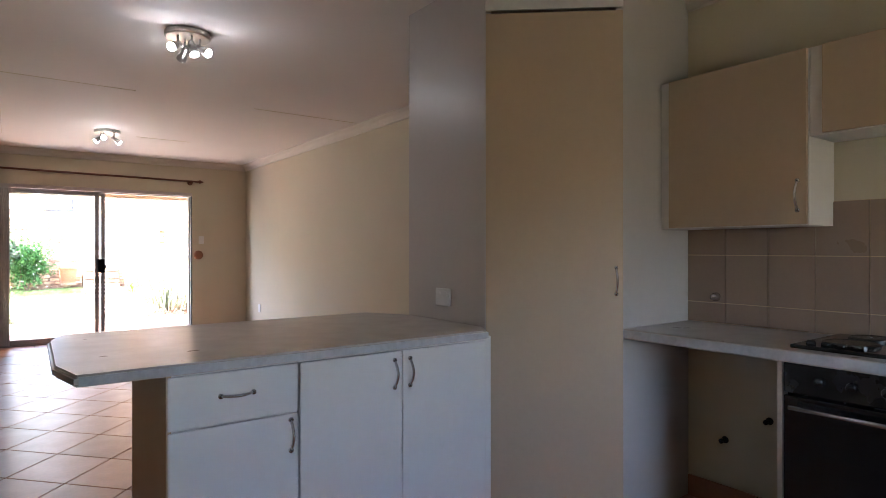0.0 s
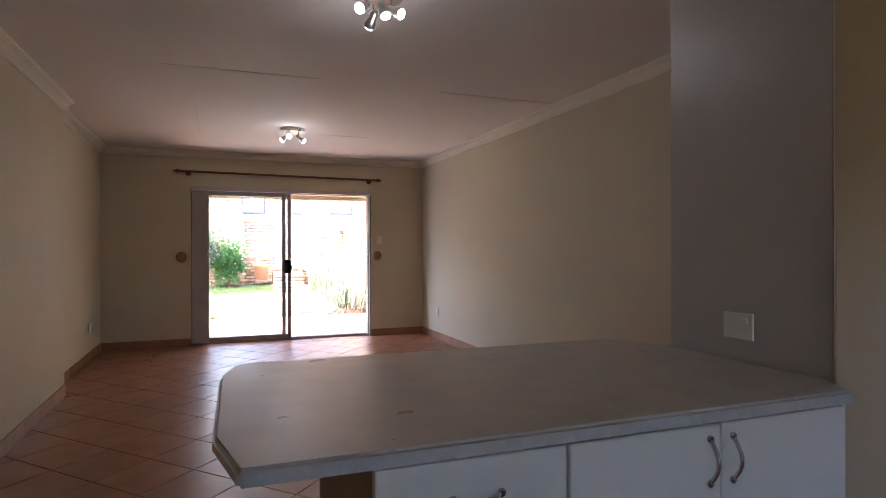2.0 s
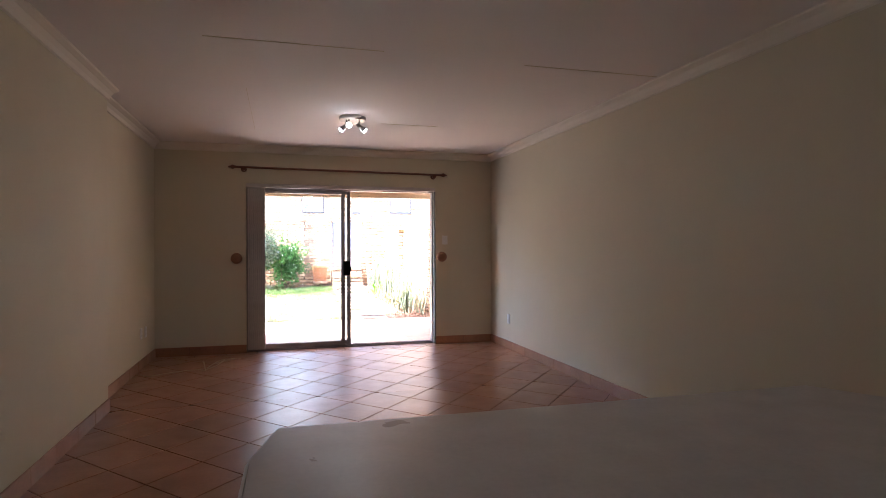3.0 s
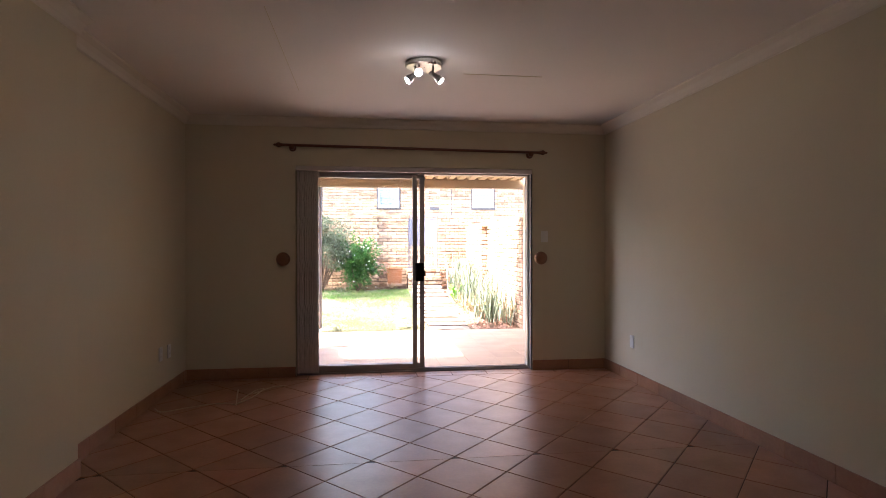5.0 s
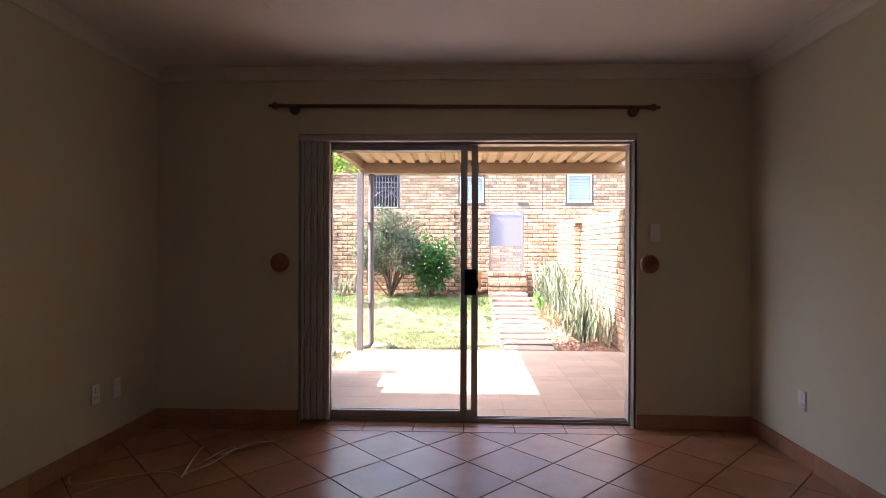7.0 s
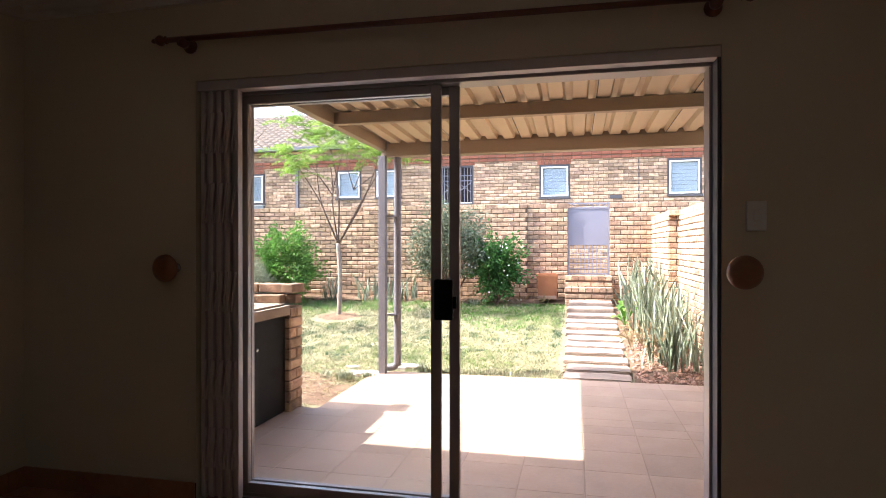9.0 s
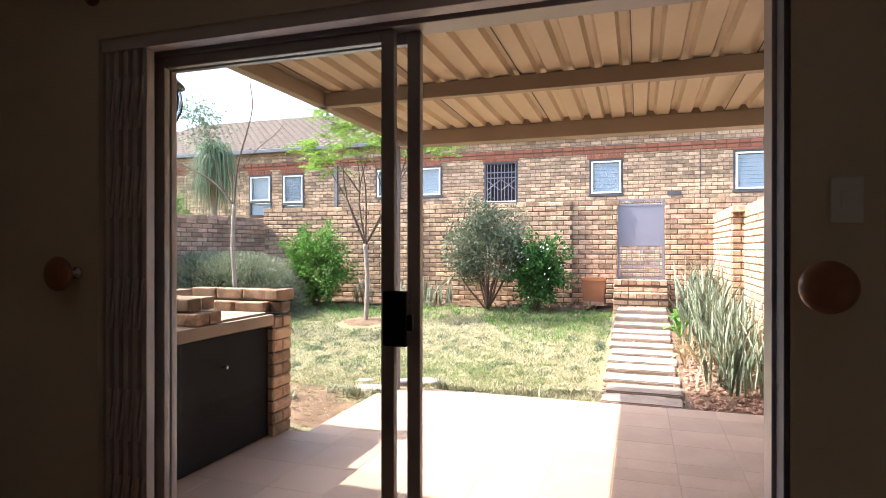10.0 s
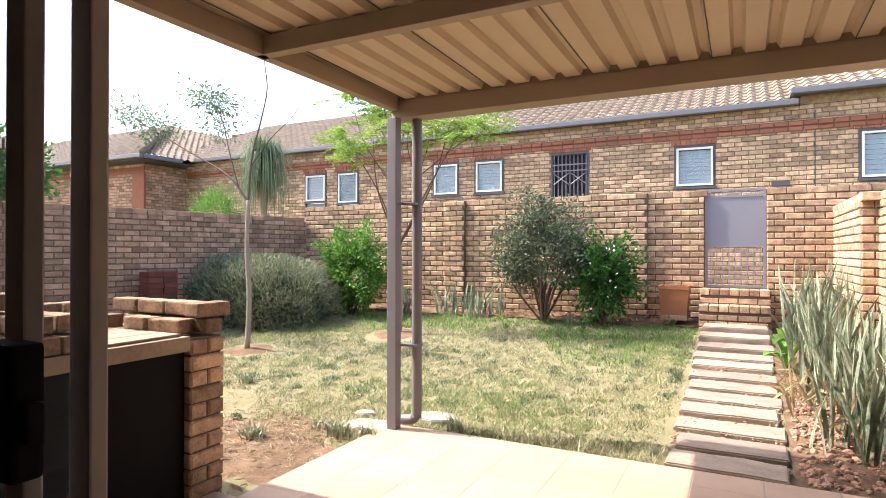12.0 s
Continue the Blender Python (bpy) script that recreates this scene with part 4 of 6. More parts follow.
def brickwork(parent, origin, yaw, length, courses, material, holes=(), single_range=None, limit=300, seed=1, depth=0.012, top=None):
    """Stretcher courses on the face of a wall that runs from origin along its own x, facing its own -y.
    Whole bricks inside single_range (s0, s1) are objects of their own; the rest is joined."""
    rnd = random.Random(seed)
    courses = round(courses * 0.085 / (BH + JT))
    shared = brick_mesh(BL, material, BH, D=depth)
    rotm = Matrix.Translation(origin) @ Matrix.Rotation(yaw, 4, "Z")
    V, F = [], []
    made = 0
    for c in range(courses):
        z = c * (BH + JT)
        s = -(BL + JT) / 2 * (c % 2)
        while s < length:
            a, b = max(s, 0), min(s + BL, length)
            s += BL + JT
            spans = [(a, b)]
            for h0, h1, hz0, hz1 in holes:
                if hz0 - 0.02 < z + BH / 2 < hz1 + 0.02:
                    nxt = []
                    for p, q in spans:
                        if q <= h0 or p >= h1:
                            nxt.append((p, q))
                        else:
                            if p < h0:
                                nxt.append((p, h0))
                            if q > h1:
                                nxt.append((h1, q))
                    spans = nxt
            for p, q in spans:
                if q - p < 0.03 or (top and z + BH > top((p + q) / 2)):
                    continue
                jitter = Vector((rnd.uniform(-0.002, 0.002), rnd.uniform(-0.003, 0.002), rnd.uniform(-0.0015, 0.0015)))
                if single_range and single_range[0] < p < single_range[1] and made < limit and abs(q - p - BL) < 1e-4:
                    ob = new("brick", shared)
                    ob.matrix_basis = rotm @ Matrix.Translation(Vector((p, 0, z)) + jitter)
                    ob.parent = parent
                    made += 1
                else:
                    v, f = brick_verts(q - p, BH, depth)
                    k = len(V)
                    V += [rotm @ (Vector(t) + Vector((p, 0, z)) + jitter) for t in v]
                    F += [tuple(i + k for i in t) for t in f]
    if V:
        ob = raw("bricks", V, F, material, parent, kind="stuff")
    return made


def coping(parent, origin, yaw, length, z, depth, material, piece=0.106, height=0.075, seed=3):
    """A course of bricks laid across the top of a wall."""
    rnd = random.Random(seed)
    bmx = one_box(0, -0.012, 0, piece - 0.008, depth, height, bevel=0.006)
    me = mesh_of("brick", bmx, material)
    rotm = Matrix.Translation(origin) @ Matrix.Rotation(yaw, 4, "Z")
    s = 0.0
    while s < length - 0.05:
        ob = new("brick", me)
        ob.matrix_basis = rotm @ Matrix.Translation((s, rnd.uniform(-0.004, 0.004), z + rnd.uniform(-0.002, 0.003)))
        ob.parent = parent
        s += piece


# garden wall at the back
YW = 17.0
GX0, GX1, GZ0, GZ1 = 1.455, 2.165, 0.80, 2.045
gw = thing("garden_wall", "tan face-brick garden wall with a gateway", "wall", (0, 0, 0))
bm = B()
wall_with_holes(bm, "x", YW, YW + 0.2, -5.1, 3.6, 0.0, 2.045, [(GX0, GX1, GZ0, 3)])
part("mortar_core", bm, M["mortar"], gw)
brickwork(gw, (-5.1, YW, 0.10), 0, 8.7, 22, M["brick"], [(GX0 + 5.1, GX1 + 5.1, GZ0 - 0.1, 3)], (5.3, 8.3), 290, seed=2)
coping(gw, (-5.1, YW, 0), 0, GX0 + 5.1, 1.972, 0.2, M["brick"], piece=0.213)
coping(gw, (GX1, YW, 0), 0, 1.4, 1.972, 0.2, M["brick"], piece=0.213)
for x in (-2.27, 0.42):
    bm = one_box(x, YW - 0.06, 0.1, x + 0.34, YW, 2.045)
    pier = part("pier", bm, M["mortar"], gw)
    brickwork(pier, (x, YW - 0.06, 0.10), 0, 0.34, 23, M["brick"], seed=7)
# steps below the gate
steps = thing("brick_steps", "two tan brick steps below the garden gate", "steps", (1.81, 16.8, 0.3))
steps.location = (0, 0, 0)
for y0, y1, z1 in ((16.72, YW - 0.013, 0.80), (16.42, 16.72, 0.62)):
    core = part("step", one_box(GX0 - 0.03, y0 + 0.02, 0.2, GX1 + 0.03, y1, z1 - 0.03), M["mortar"], steps)
    brickwork(core, (GX0 - 0.03, y0 + 0.02, z1 - 0.08 - 0.085 * 3), 0, GX1 - GX0 + 0.06, 3, M["brick"], seed=11)
    me = mesh_of("brick", one_box(0, 0, 0, 0.1, y1 - y0, 0.075, bevel=0.007), M["brick"])
    for k in range(7):
        ob = new("brick", me)
        ob.location = (GX0 - 0.03 + 0.11 * k, y0, z1 - 0.077)
        ob.parent = core
# garden gate
gt = thing("garden_gate", "grey steel garden gate with a solid upper panel", "gate", (1.81, YW + 0.05, GZ0))
yg = YW + 0.05
for x in (GX0 + 0.01, GX1 - 0.04):
    part("gate_stile", one_box(x, yg - 0.015, GZ0, x + 0.03, yg + 0.015, GZ1 + 0.02), M["gatepanel"], gt)
for z in (GZ0 + 0.01, 1.325, 1.955, GZ1 - 0.01):
    part("gate_rail", one_box(GX0 + 0.04, yg - 0.012, z, GX1 - 0.04, yg + 0.012, z + 0.025), M["gatepanel"], gt)
part("panel", one_box(GX0 + 0.04, yg - 0.004, 1.35, GX1 - 0.04, yg + 0.002, 1.955), M["gatepanel"], gt, "solid grey sheet panel")
for k in range(9):
    x = GX0 + 0.07 + k * 0.07
    part("bar", one_box(x, yg - 0.008, GZ0 + 0.035, x + 0.012, yg + 0.008, 1.325), M["gatepanel"], gt)
for k in range(5):
    z = GZ0 + 0.11 + k * 0.085
    part("bar", one_box(GX0 + 0.04, yg - 0.006, z, GX1 - 0.04, yg + 0.006, z + 0.01), M["gatepanel"], gt)
for k in range(6):
    x = GX0 + 0.09 + 0.105 * k
    bm = B()
    pts = [(x + 0.035 * math.cos(a) * (1 - a / 14), yg, 2.005 + 0.026 * math.sin(a)) for a in [0.45 * i for i in range(20)]]
    tube(bm, pts, 0.005, seg=5)
    part("scroll", bm, M["gatepanel"], gt)
# garden wall at the side
sw = thing("side_wall", "sunlit tan face-brick boundary wall", "wall", (0, 0, 0))
part("mortar_core", one_box(3.0, 12.43, -0.15, 3.2, 15.2, 1.72), M["mortar"], sw)
brickwork(sw, (3.0, 15.2, -0.06), -math.pi / 2, 2.77, 21, M["brick"], seed=5)
brickwork(sw, (3.0, 12.43, -0.06), 0, 0.2, 21, M["brick"], seed=6)
coping(sw, (3.0, 15.2, 0), -math.pi / 2, 2.77, 1.72, 0.2, M["brick"], piece=0.213)
far = part("pier", one_box(2.86, 15.2, 0.0, 3.2, YW, 1.72), M["mortar"], sw)
brickwork(far, (2.86, YW, 0.025), -math.pi / 2, 1.8, 20, M["brick"], seed=8)
brickwork(far, (2.86, 15.2, 0.025), 0, 0.16, 20, M["brick"], seed=9)
coping(far, (2.86, YW, 0), -math.pi / 2, 1.8, 1.72, 0.2, M["brick"], piece=0.213)
# garden wall on the far side
lw = thing("side_wall", "shaded brown face-brick boundary wall", "wall", (0, 0, 0))
a, b = Vector((-6.75, 8.6, 0)), Vector((-5.08, 17.0, 0))
ang = math.atan2(b.y - a.y, b.x - a.x)
ll = (b - a).length
bm = one_box(0, 0, -0.2, ll, 0.2, 1.78)
bm.transform(Matrix.Translation(a) @ Matrix.Rotation(ang, 4, "Z"))
part("mortar_core", bm, M["mortar"], lw)
brickwork(lw, tuple(a + Vector((0, 0, -0.005))), ang, ll, 21, M["brick_dark"], seed=12)
coping(lw, tuple(a), ang, ll, 1.78, 0.2, M["brick_dark"], piece=0.213)

# added wall, out of view, closing the patio's end to block sky light
structure("wall_patio", one_box(3.0, YO, -0.15, 3.2, 12.43, 2.5), M["plaster"], "unseen plain plastered wall added to block sky light at the patio's end")

# ---- built-in braai, of larger bricks ----
BL, BH, JT = 0.222, 0.075, 0.010
br = thing("brick_braai", "half-built brick barbecue with a concrete slab", "barbecue", (0, 0, 0))
bx0, bx1 = -1.45, -0.655
for y0, y1 in ((10.83, 11.05), (9.45, 9.67)):
    core = part("pier", one_box(bx0, y0 + 0.012, -0.06, bx1 - 0.012, y1 - 0.012, 0.80), M["mortar"], br)
    brickwork(core, (bx1 - 0.012, y0 + 0.004, -0.05), math.pi / 2, 0.218, 10, M["brick"], seed=int(y0 * 10), depth=0.014, single_range=(-1, 9))
    brickwork(core, (bx0, y0 + 0.012, -0.05), 0, bx1 - bx0, 10, M["brick"], seed=int(y0 * 11))
part("back_wall", one_box(bx0 - 0.1, 9.45, -0.06, bx0, 11.05, 0.81), M["brick_dark"], br)
part("slab", one_box(bx0, 9.45, 0.738, bx1 + 0.002, 10.828, 0.815, bevel=0.006), M["hearth"], br, "pale concrete hearth slab")
f = part("fire_door", one_box(bx1 - 0.06, 9.67, -0.04, bx1 - 0.045, 10.83, 0.736), M["sheet_black"], br, "black steel sheet door")
bm = B()
lathe(bm, [(0.006, 0), (0.006, 0.015), (0.013, 0.018), (0.013, 0.03)], (bx1 - 0.045, 10.36, 0.53), (1, 0, 0), 12)
part("door_knob", bm, M["chrome"], f, smooth=True)
rb = random.Random(9)
whole = mesh_of("brick", one_box(-0.111, -0.053, 0, 0.111, 0.053, 0.075, bevel=0.01), M["worn_brick"])


def loose_brick(x, y, z, yaw):
    ob = new("brick", whole)
    ob.matrix_basis = pose(x + rb.uniform(-0.004, 0.004), y + rb.uniform(-0.004, 0.004), z, rb.uniform(-0.6, 0.6), rb.uniform(-0.6, 0.6), yaw + rb.uniform(-1.5, 1.5))
    ob.parent = br


for c in range(2):
    z = 0.818 + 0.087 * c
    o = 0.116 * c
    for k in range(3):
        loose_brick(bx1 - 0.112 - o * (1 if k < 3 else 0) - 0.232 * k, 10.99, z, 0)
        if c == 1 and k == 0:
            loose_brick(bx1 - 0.054, 10.99, z, 90)
    for k in range(5):
        loose_brick(bx0 + 0.06, 10.82 - 0.232 * k - o, z, 90)
    for k in range(3):
        loose_brick(bx1 - 0.112 - 0.232 * k - o * 0.5, 10.245, z, 0)
        loose_brick(bx1 - 0.112 - 0.232 * k - o * 0.5, 10.13, z, 0)
loose_brick(-0.86, 10.87, 0.818, 8)
loose_brick(-1.1, 10.88, 0.818, -10)
loose_brick(-1.08, 10.12, 0.995, 24)

for k in range(4):
    part("hearth_board", one_box(-1.32 + 0.16 * k, 10.31, 0.816, -1.17 + 0.16 * k, 10.80, 0.83, bevel=0.003), M["hearth"], br)


BL, BH, JT = 0.203, 0.068, 0.010


# ---- bare earth by the braai ----
def earth_patch(name, label, cx, cy, rx, ry, lift=0.03, seed=0.0):
    """A low uneven sheet of bare soil whose ragged rim sinks into the lawn."""
    V = [(cx, cy, ground_height(cx, cy) + lift)]
    F = []
    n, m = 40, 6
    for j in range(1, m + 1):
        for i in range(n):
            a = 2 * math.pi * i / n
            r = j / m * (1 + 0.35 * noise.noise(Vector((math.cos(a) * 2 + seed, math.sin(a) * 2, seed))))
            x, y = cx + rx * r * math.cos(a), cy + ry * r * math.sin(a)
            V.append((x, y, ground_height(x, y) + lift * (1 - (j / m) ** 2 * 1.6) + 0.01 * noise.noise(Vector((x * 9, y * 9, seed)))))
    for i in range(n):
        F.append((0, 1 + i, 1 + (i + 1) % n))
    for j in range(m - 1):
        for i in range(n):
            p, q = 1 + j * n + i, 1 + j * n + (i + 1) % n
            F.append((p, p + n, q + n, q))
    return raw(name, V, F, M["soil"], None, label, "ground", "structure", True)


earth_patch("ground_soil", "bare sandy soil beside the barbecue", -1.25, 11.75, 1.0, 0.85, 0.03, 2.0)
earth_patch("ground_soil", "ring of bare soil round a tree", -2.11, 15.25, 0.42, 0.36, 0.03, 5.0)
earth_patch("ground_soil", "ring of bare soil round a tree", -3.47, 14.0, 0.4, 0.34, 0.03, 8.0)
rs = random.Random(8)
for x, y, w, d in ((-0.62, 12.5, 0.26, 0.15), (-0.86, 12.72, 0.10, 0.07), (-0.28, 12.84, 0.2, 0.13)):
    bm = B()
    pts = [(x + w * math.cos(a) * rs.uniform(0.8, 1.1), y + d * math.sin(a) * rs.uniform(0.8, 1.1)) for a in [2 * math.pi * k / 9 for k in range(9)]]
    z = ground_height(x, y)
    prism(bm, pts, z - 0.04, z + 0.022, bevel=0.008)
    ob = single("edging_stone", bm, M["concrete"], "pale flat edging stone beside the patio post", "stone", (x, y, z))
    ob["group"] = "edging stones"
V, F = [], []
rl = np.random.default_rng(77)
for _ in range(2600):
    x, y = -1.3 + rl.normal(0, 0.6), 11.85 + rl.normal(0, 0.5)
    if x > -0.52 or y < 11.06:
        continue
    a, L = rl.uniform(0, 6.283), rl.uniform(0.02, 0.09)
    z = ground_height(x, y) + 0.03 + rl.uniform(0, 0.02)
    k = len(V)
    V += [(x, y, z), (x + L * math.cos(a), y + L * math.sin(a), z + rl.uniform(-0.01, 0.02)), (x + L * 0.5 * math.cos(a) - 0.006 * math.sin(a), y + L * 0.5 * math.sin(a) + 0.006 * math.cos(a), z + 0.004)]
    F.append((k, k + 1, k + 2))
raw("dry_litter", V, F, M["dry"], None, "dry straw and twigs strewn on bare soil", "litter", "stuff")


# ---- weeds on the bare soil ----
def weed(x, y, n, h, seed):
    """A low tuft of narrow grey-green leaves."""
    rnd = np.random.default_rng(seed)
    z = ground_height(x, y) + 0.01
    ob = thing("weed", "small grey-green weed growing in bare soil", "weed", (x, y, z), "weeds")
    V, F = [], []
    for _ in range(n):
        a, L = rnd.uniform(0, 6.283), h * rnd.uniform(0.5, 1.2)
        out = rnd.uniform(0.2, 1.1)
        w = rnd.uniform(0.003, 0.007)
        bx, by = rnd.normal(0, h * 0.3, 2)
        c, s_ = math.cos(a), math.sin(a)
        k = len(V)
        V += [(bx - w * s_, by + w * c, 0), (bx + w * s_, by - w * c, 0), (bx + c * out * L * 0.4 + w * s_, by + s_ * out * L * 0.4 - w * c, L * 0.6), (bx + c * out * L * 0.4 - w * s_, by + s_ * out * L * 0.4 + w * c, L * 0.6), (bx + c * out * L, by + s_ * out * L, L * 0.9)]
        F += [(k, k + 1, k + 2, k + 3), (k + 3, k + 2, k + 4)]
    raw("leaves", V, F, M["sage"], ob)


for i, (x, y, n, h) in enumerate([(-1.21, 11.84, 90, 0.12), (-2.46, 12.98, 50, 0.11), (-0.72, 12.2, 110, 0.11), (-0.52, 12.24, 60, 0.09), (-1.0, 12.3, 40, 0.08), (-0.02, 12.66, 60, 0.12), (-1.75, 12.2, 30, 0.07), (-1.6, 16.45, 60, 0.14), (-0.1, 16.35, 60, 0.13)]):
    weed(x, y, n, h, 200 + i)

# ---- red bricks standing in for a dark rusty shape against the boundary wall ----
stack = thing("brick_stack", "dark red bricks standing in for a rusty shape at the boundary wall", "bricks", (-5.4, 14.25, 0.05))
me = mesh_of("brick", one_box(-0.053, -0.111, 0, 0.053, 0.111, 0.075, bevel=0.006), M["brick_maroon"])
rk = random.Random(14)
for c in range(12):
    for k in range(2):
        for d in range(2):
            ob = new("brick", me)
            ob.matrix_basis = pose(-0.055 + 0.11 * d + rk.uniform(-0.006, 0.006), -0.115 + 0.23 * k + rk.uniform(-0.008, 0.008), 0.077 * c, 0, 0, rk.uniform(-2, 2))
            ob.parent = stack


# ---- patio roof ----
roof = thing("patio_roof", "beige corrugated steel patio roof on steel beams", "roof", (0, 0, 0))
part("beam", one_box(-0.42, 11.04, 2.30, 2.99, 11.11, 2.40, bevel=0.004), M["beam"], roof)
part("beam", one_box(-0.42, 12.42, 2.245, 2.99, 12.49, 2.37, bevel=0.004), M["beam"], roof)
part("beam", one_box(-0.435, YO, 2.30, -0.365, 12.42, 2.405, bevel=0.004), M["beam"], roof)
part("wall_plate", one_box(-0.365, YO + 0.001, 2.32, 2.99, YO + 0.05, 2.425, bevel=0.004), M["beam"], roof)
bm = B()
box(bm, -0.44, 12.50, 2.25, 2.99, 12.60, 2.26)
box(bm, -0.44, 12.595, 2.25, 2.99, 12.602, 2.36)
box(bm, -0.44, 12.495, 2.25, 2.99, 12.502, 2.36)
part("gutter", bm, M["beam"], roof)
part("rib_closer", one_box(-0.43, 12.43, 2.37, 2.98, 12.445, 2.425), M["beam"], roof)
part("post", one_box(-0.44, 12.385, -0.06, -0.365, 12.46, 2.245, bevel=0.005), M["post"], roof)
bm = B()
tube(bm, curve_points([(-0.28, 12.55, 2.26), (-0.28, 12.55, 2.1), (-0.28, 12.55, 1.0), (-0.28, 12.55, 0.10), (-0.29, 12.55, 0.03), (-0.325, 12.55, -0.005), (-0.40, 12.545, -0.015)], 6), 0.038, seg=14)
pipe = part("downpipe", bm, M["post"], roof, smooth=True)
for z in (0.55, 1.6):
    bm = B()
    cyl(bm, (-0.28, 12.55, z), (-0.28, 12.55, z + 0.025), 0.045, seg=16)
    box(bm, -0.37, 12.46, z + 0.005, -0.25, 12.54, z + 0.02)
    part("pipe_clip", bm, M["post"], pipe)


def roof_sheet(x0):
    """One box-rib sheet with four ribs, seen from below."""
    prof = []
    for k in range(4):
        s = k * 0.1715
        prof += [(s, 0.0), (s + 0.098, 0.0), (s + 0.114, 0.036), (s + 0.152, 0.036), (s + 0.1715, 0.0)]
    prof = [p for i, p in enumerate(prof) if i == 0 or p != prof[i - 1]]
    prof = [p for p in prof if -0.437 < x0 + p[0] < 2.992]
    if x0 < -0.437:
        prof = [(-0.437 - x0, 0.0)] + prof
    ys = [(YO + 0.001, 2.435), (10.5, 2.42), (11.7, 2.395), (12.56, 2.378)]
    V = [(x0 + px, y, z + pz) for y, z in ys for px, pz in prof]
    n = len(prof)
    F = [(j * n + i, j * n + i + 1, (j + 1) * n + i + 1, (j + 1) * n + i) for j in range(len(ys) - 1) for i in range(n - 1)]
    k = len(V)
    V += [(a, b, c + 0.001) for a, b, c in V]
    F += [tuple(i + k for i in f[::-1]) for f in F]
    raw("roof_sheet", V, F, M["sheet"], roof)
    if x0 > -0.43:
        raw("lap_seam", [(x0 - 0.003, YO + 0.01, 2.433), (x0 + 0.003, YO + 0.01, 2.433), (x0 + 0.003, 12.5, 2.376), (x0 - 0.003, 12.5, 2.376), (x0 - 0.003, YO + 0.01, 2.437), (x0 + 0.003, YO + 0.01, 2.437), (x0 + 0.003, 12.5, 2.380), (x0 - 0.003, 12.5, 2.380)],
        [(0, 1, 2, 3), (7, 6, 5, 4), (0, 4, 5, 1), (2, 6, 7, 3), (1, 5, 6, 2), (3, 7, 4, 0)], M["darkframe"], roof)


for k in range(6):
    roof_sheet(-1.000 + 0.686 * k)
# eave of this house above the patio
bm = B()
box(bm, -6.5, YO, 2.52, 3.2, 9.72, 2.56)
box(bm, -6.5, 9.70, 2.52, 3.2, 9.73, 2.74)
structure("trim_eave", bm, M["beam"], "beige boarded eave of the house")
bm = B()
prism(bm, [(-6.5, -2.9), (3.3, -2.9), (3.3, 9.72), (-6.5, 9.72)], 2.86, 2.95)
structure("roof_house", bm, M["rooftile"], "tiled roof over the house")

# outside wall lantern
ln = thing("wall_lantern", "black wrought-iron wall lantern with clear glass", "lantern", (-0.42, YO, 2.0))
lx, ly, lz = -0.40, 9.56, 1.90
bm = B()
lathe(bm, [(0.05, 0), (0.055, 0.012), (0.02, 0.02)], (lx, YO, 1.84), (0, 1, 0), 16)
tube(bm, curve_points([(lx, YO, 1.84), (lx, 9.40, 1.80), (lx, 9.52, 1.80), (lx, ly, 1.85)], 8), 0.009, seg=8)
tube(bm, curve_points([(lx, YO + 0.01, 1.76), (lx, 9.38, 1.71), (lx, 9.46, 1.74), (lx, 9.43, 1.78)], 8), 0.007, seg=8)
for sx in (-1, 1):
    tube(bm, curve_points([(lx, ly, 1.80), (lx + sx * 0.05, ly, 1.78), (lx + sx * 0.065, ly, 1.81), (lx + sx * 0.045, ly, 1.82)], 6), 0.006, seg=6)
part("bracket", bm, M["black"], ln, smooth=True)
bm = B()
lathe(bm, [(0.005, -0.15), (0.014, -0.135), (0.005, -0.115), (0.017, -0.095), (0.009, -0.06), (0.035, -0.02), (0.055, 0.0)], (lx, ly, lz), (0, 0, 1), 18)
part("finial", bm, M["black"], ln, smooth=True)
bm = B()
lathe(bm, [(0.052, 0.0), (0.072, 0.05), (0.078, 0.095), (0.07, 0.145), (0.06, 0.165)], (lx, ly, lz), (0, 0, 1), 24)
part("glass_globe", bm, M["lanternglass"], ln, "clear rounded glass body", smooth=True)
for k in range(6):
    a = math.pi / 3 * k
    bm = B()
    tube(bm, [(lx + q * math.cos(a), ly + q * math.sin(a), lz + h) for q, h in [(0.055, 0), (0.076, 0.05), (0.082, 0.095), (0.074, 0.145), (0.063, 0.168)]], 0.005, seg=6)
    part("rib", bm, M["black"], ln, smooth=True)
bm = B()
lathe(bm, [(0.095, 0.158), (0.09, 0.17), (0.065, 0.195), (0.04, 0.22), (0.02, 0.232), (0.016, 0.255), (0.023, 0.266), (0.005, 0.285)], (lx, ly, lz), (0, 0, 1), 24)
part("cap", bm, M["black"], ln, smooth=True)

# ---- neighbouring house ----
YH = 20.1
WINS = [(-7.73, -7.07, 2.47, 3.15), (-6.75, -6.12, 2.40, 3.15), (-4.16, -3.52, 2.48, 3.18), (-3.16, -2.50, 2.49, 3.18), (-1.50, -0.74, 2.30, 3.2), (0.79, 1.47, 2.42, 3.16), (3.55, 4.25, 2.43, 3.22)]
HOLES = [(a, b, c - (0.36 if i < 2 else 0.0), d) for i, (a, b, c, d) in enumerate(WINS)]
nh = thing("neighbour_house", "single-storey tan face-brick house with tiled roof", "house", (0, 0, 0))
bm = B()
wall_with_holes(bm, "x", YH, YH + 0.22, -11.96, 7.0, 0.0, 3.70, HOLES)
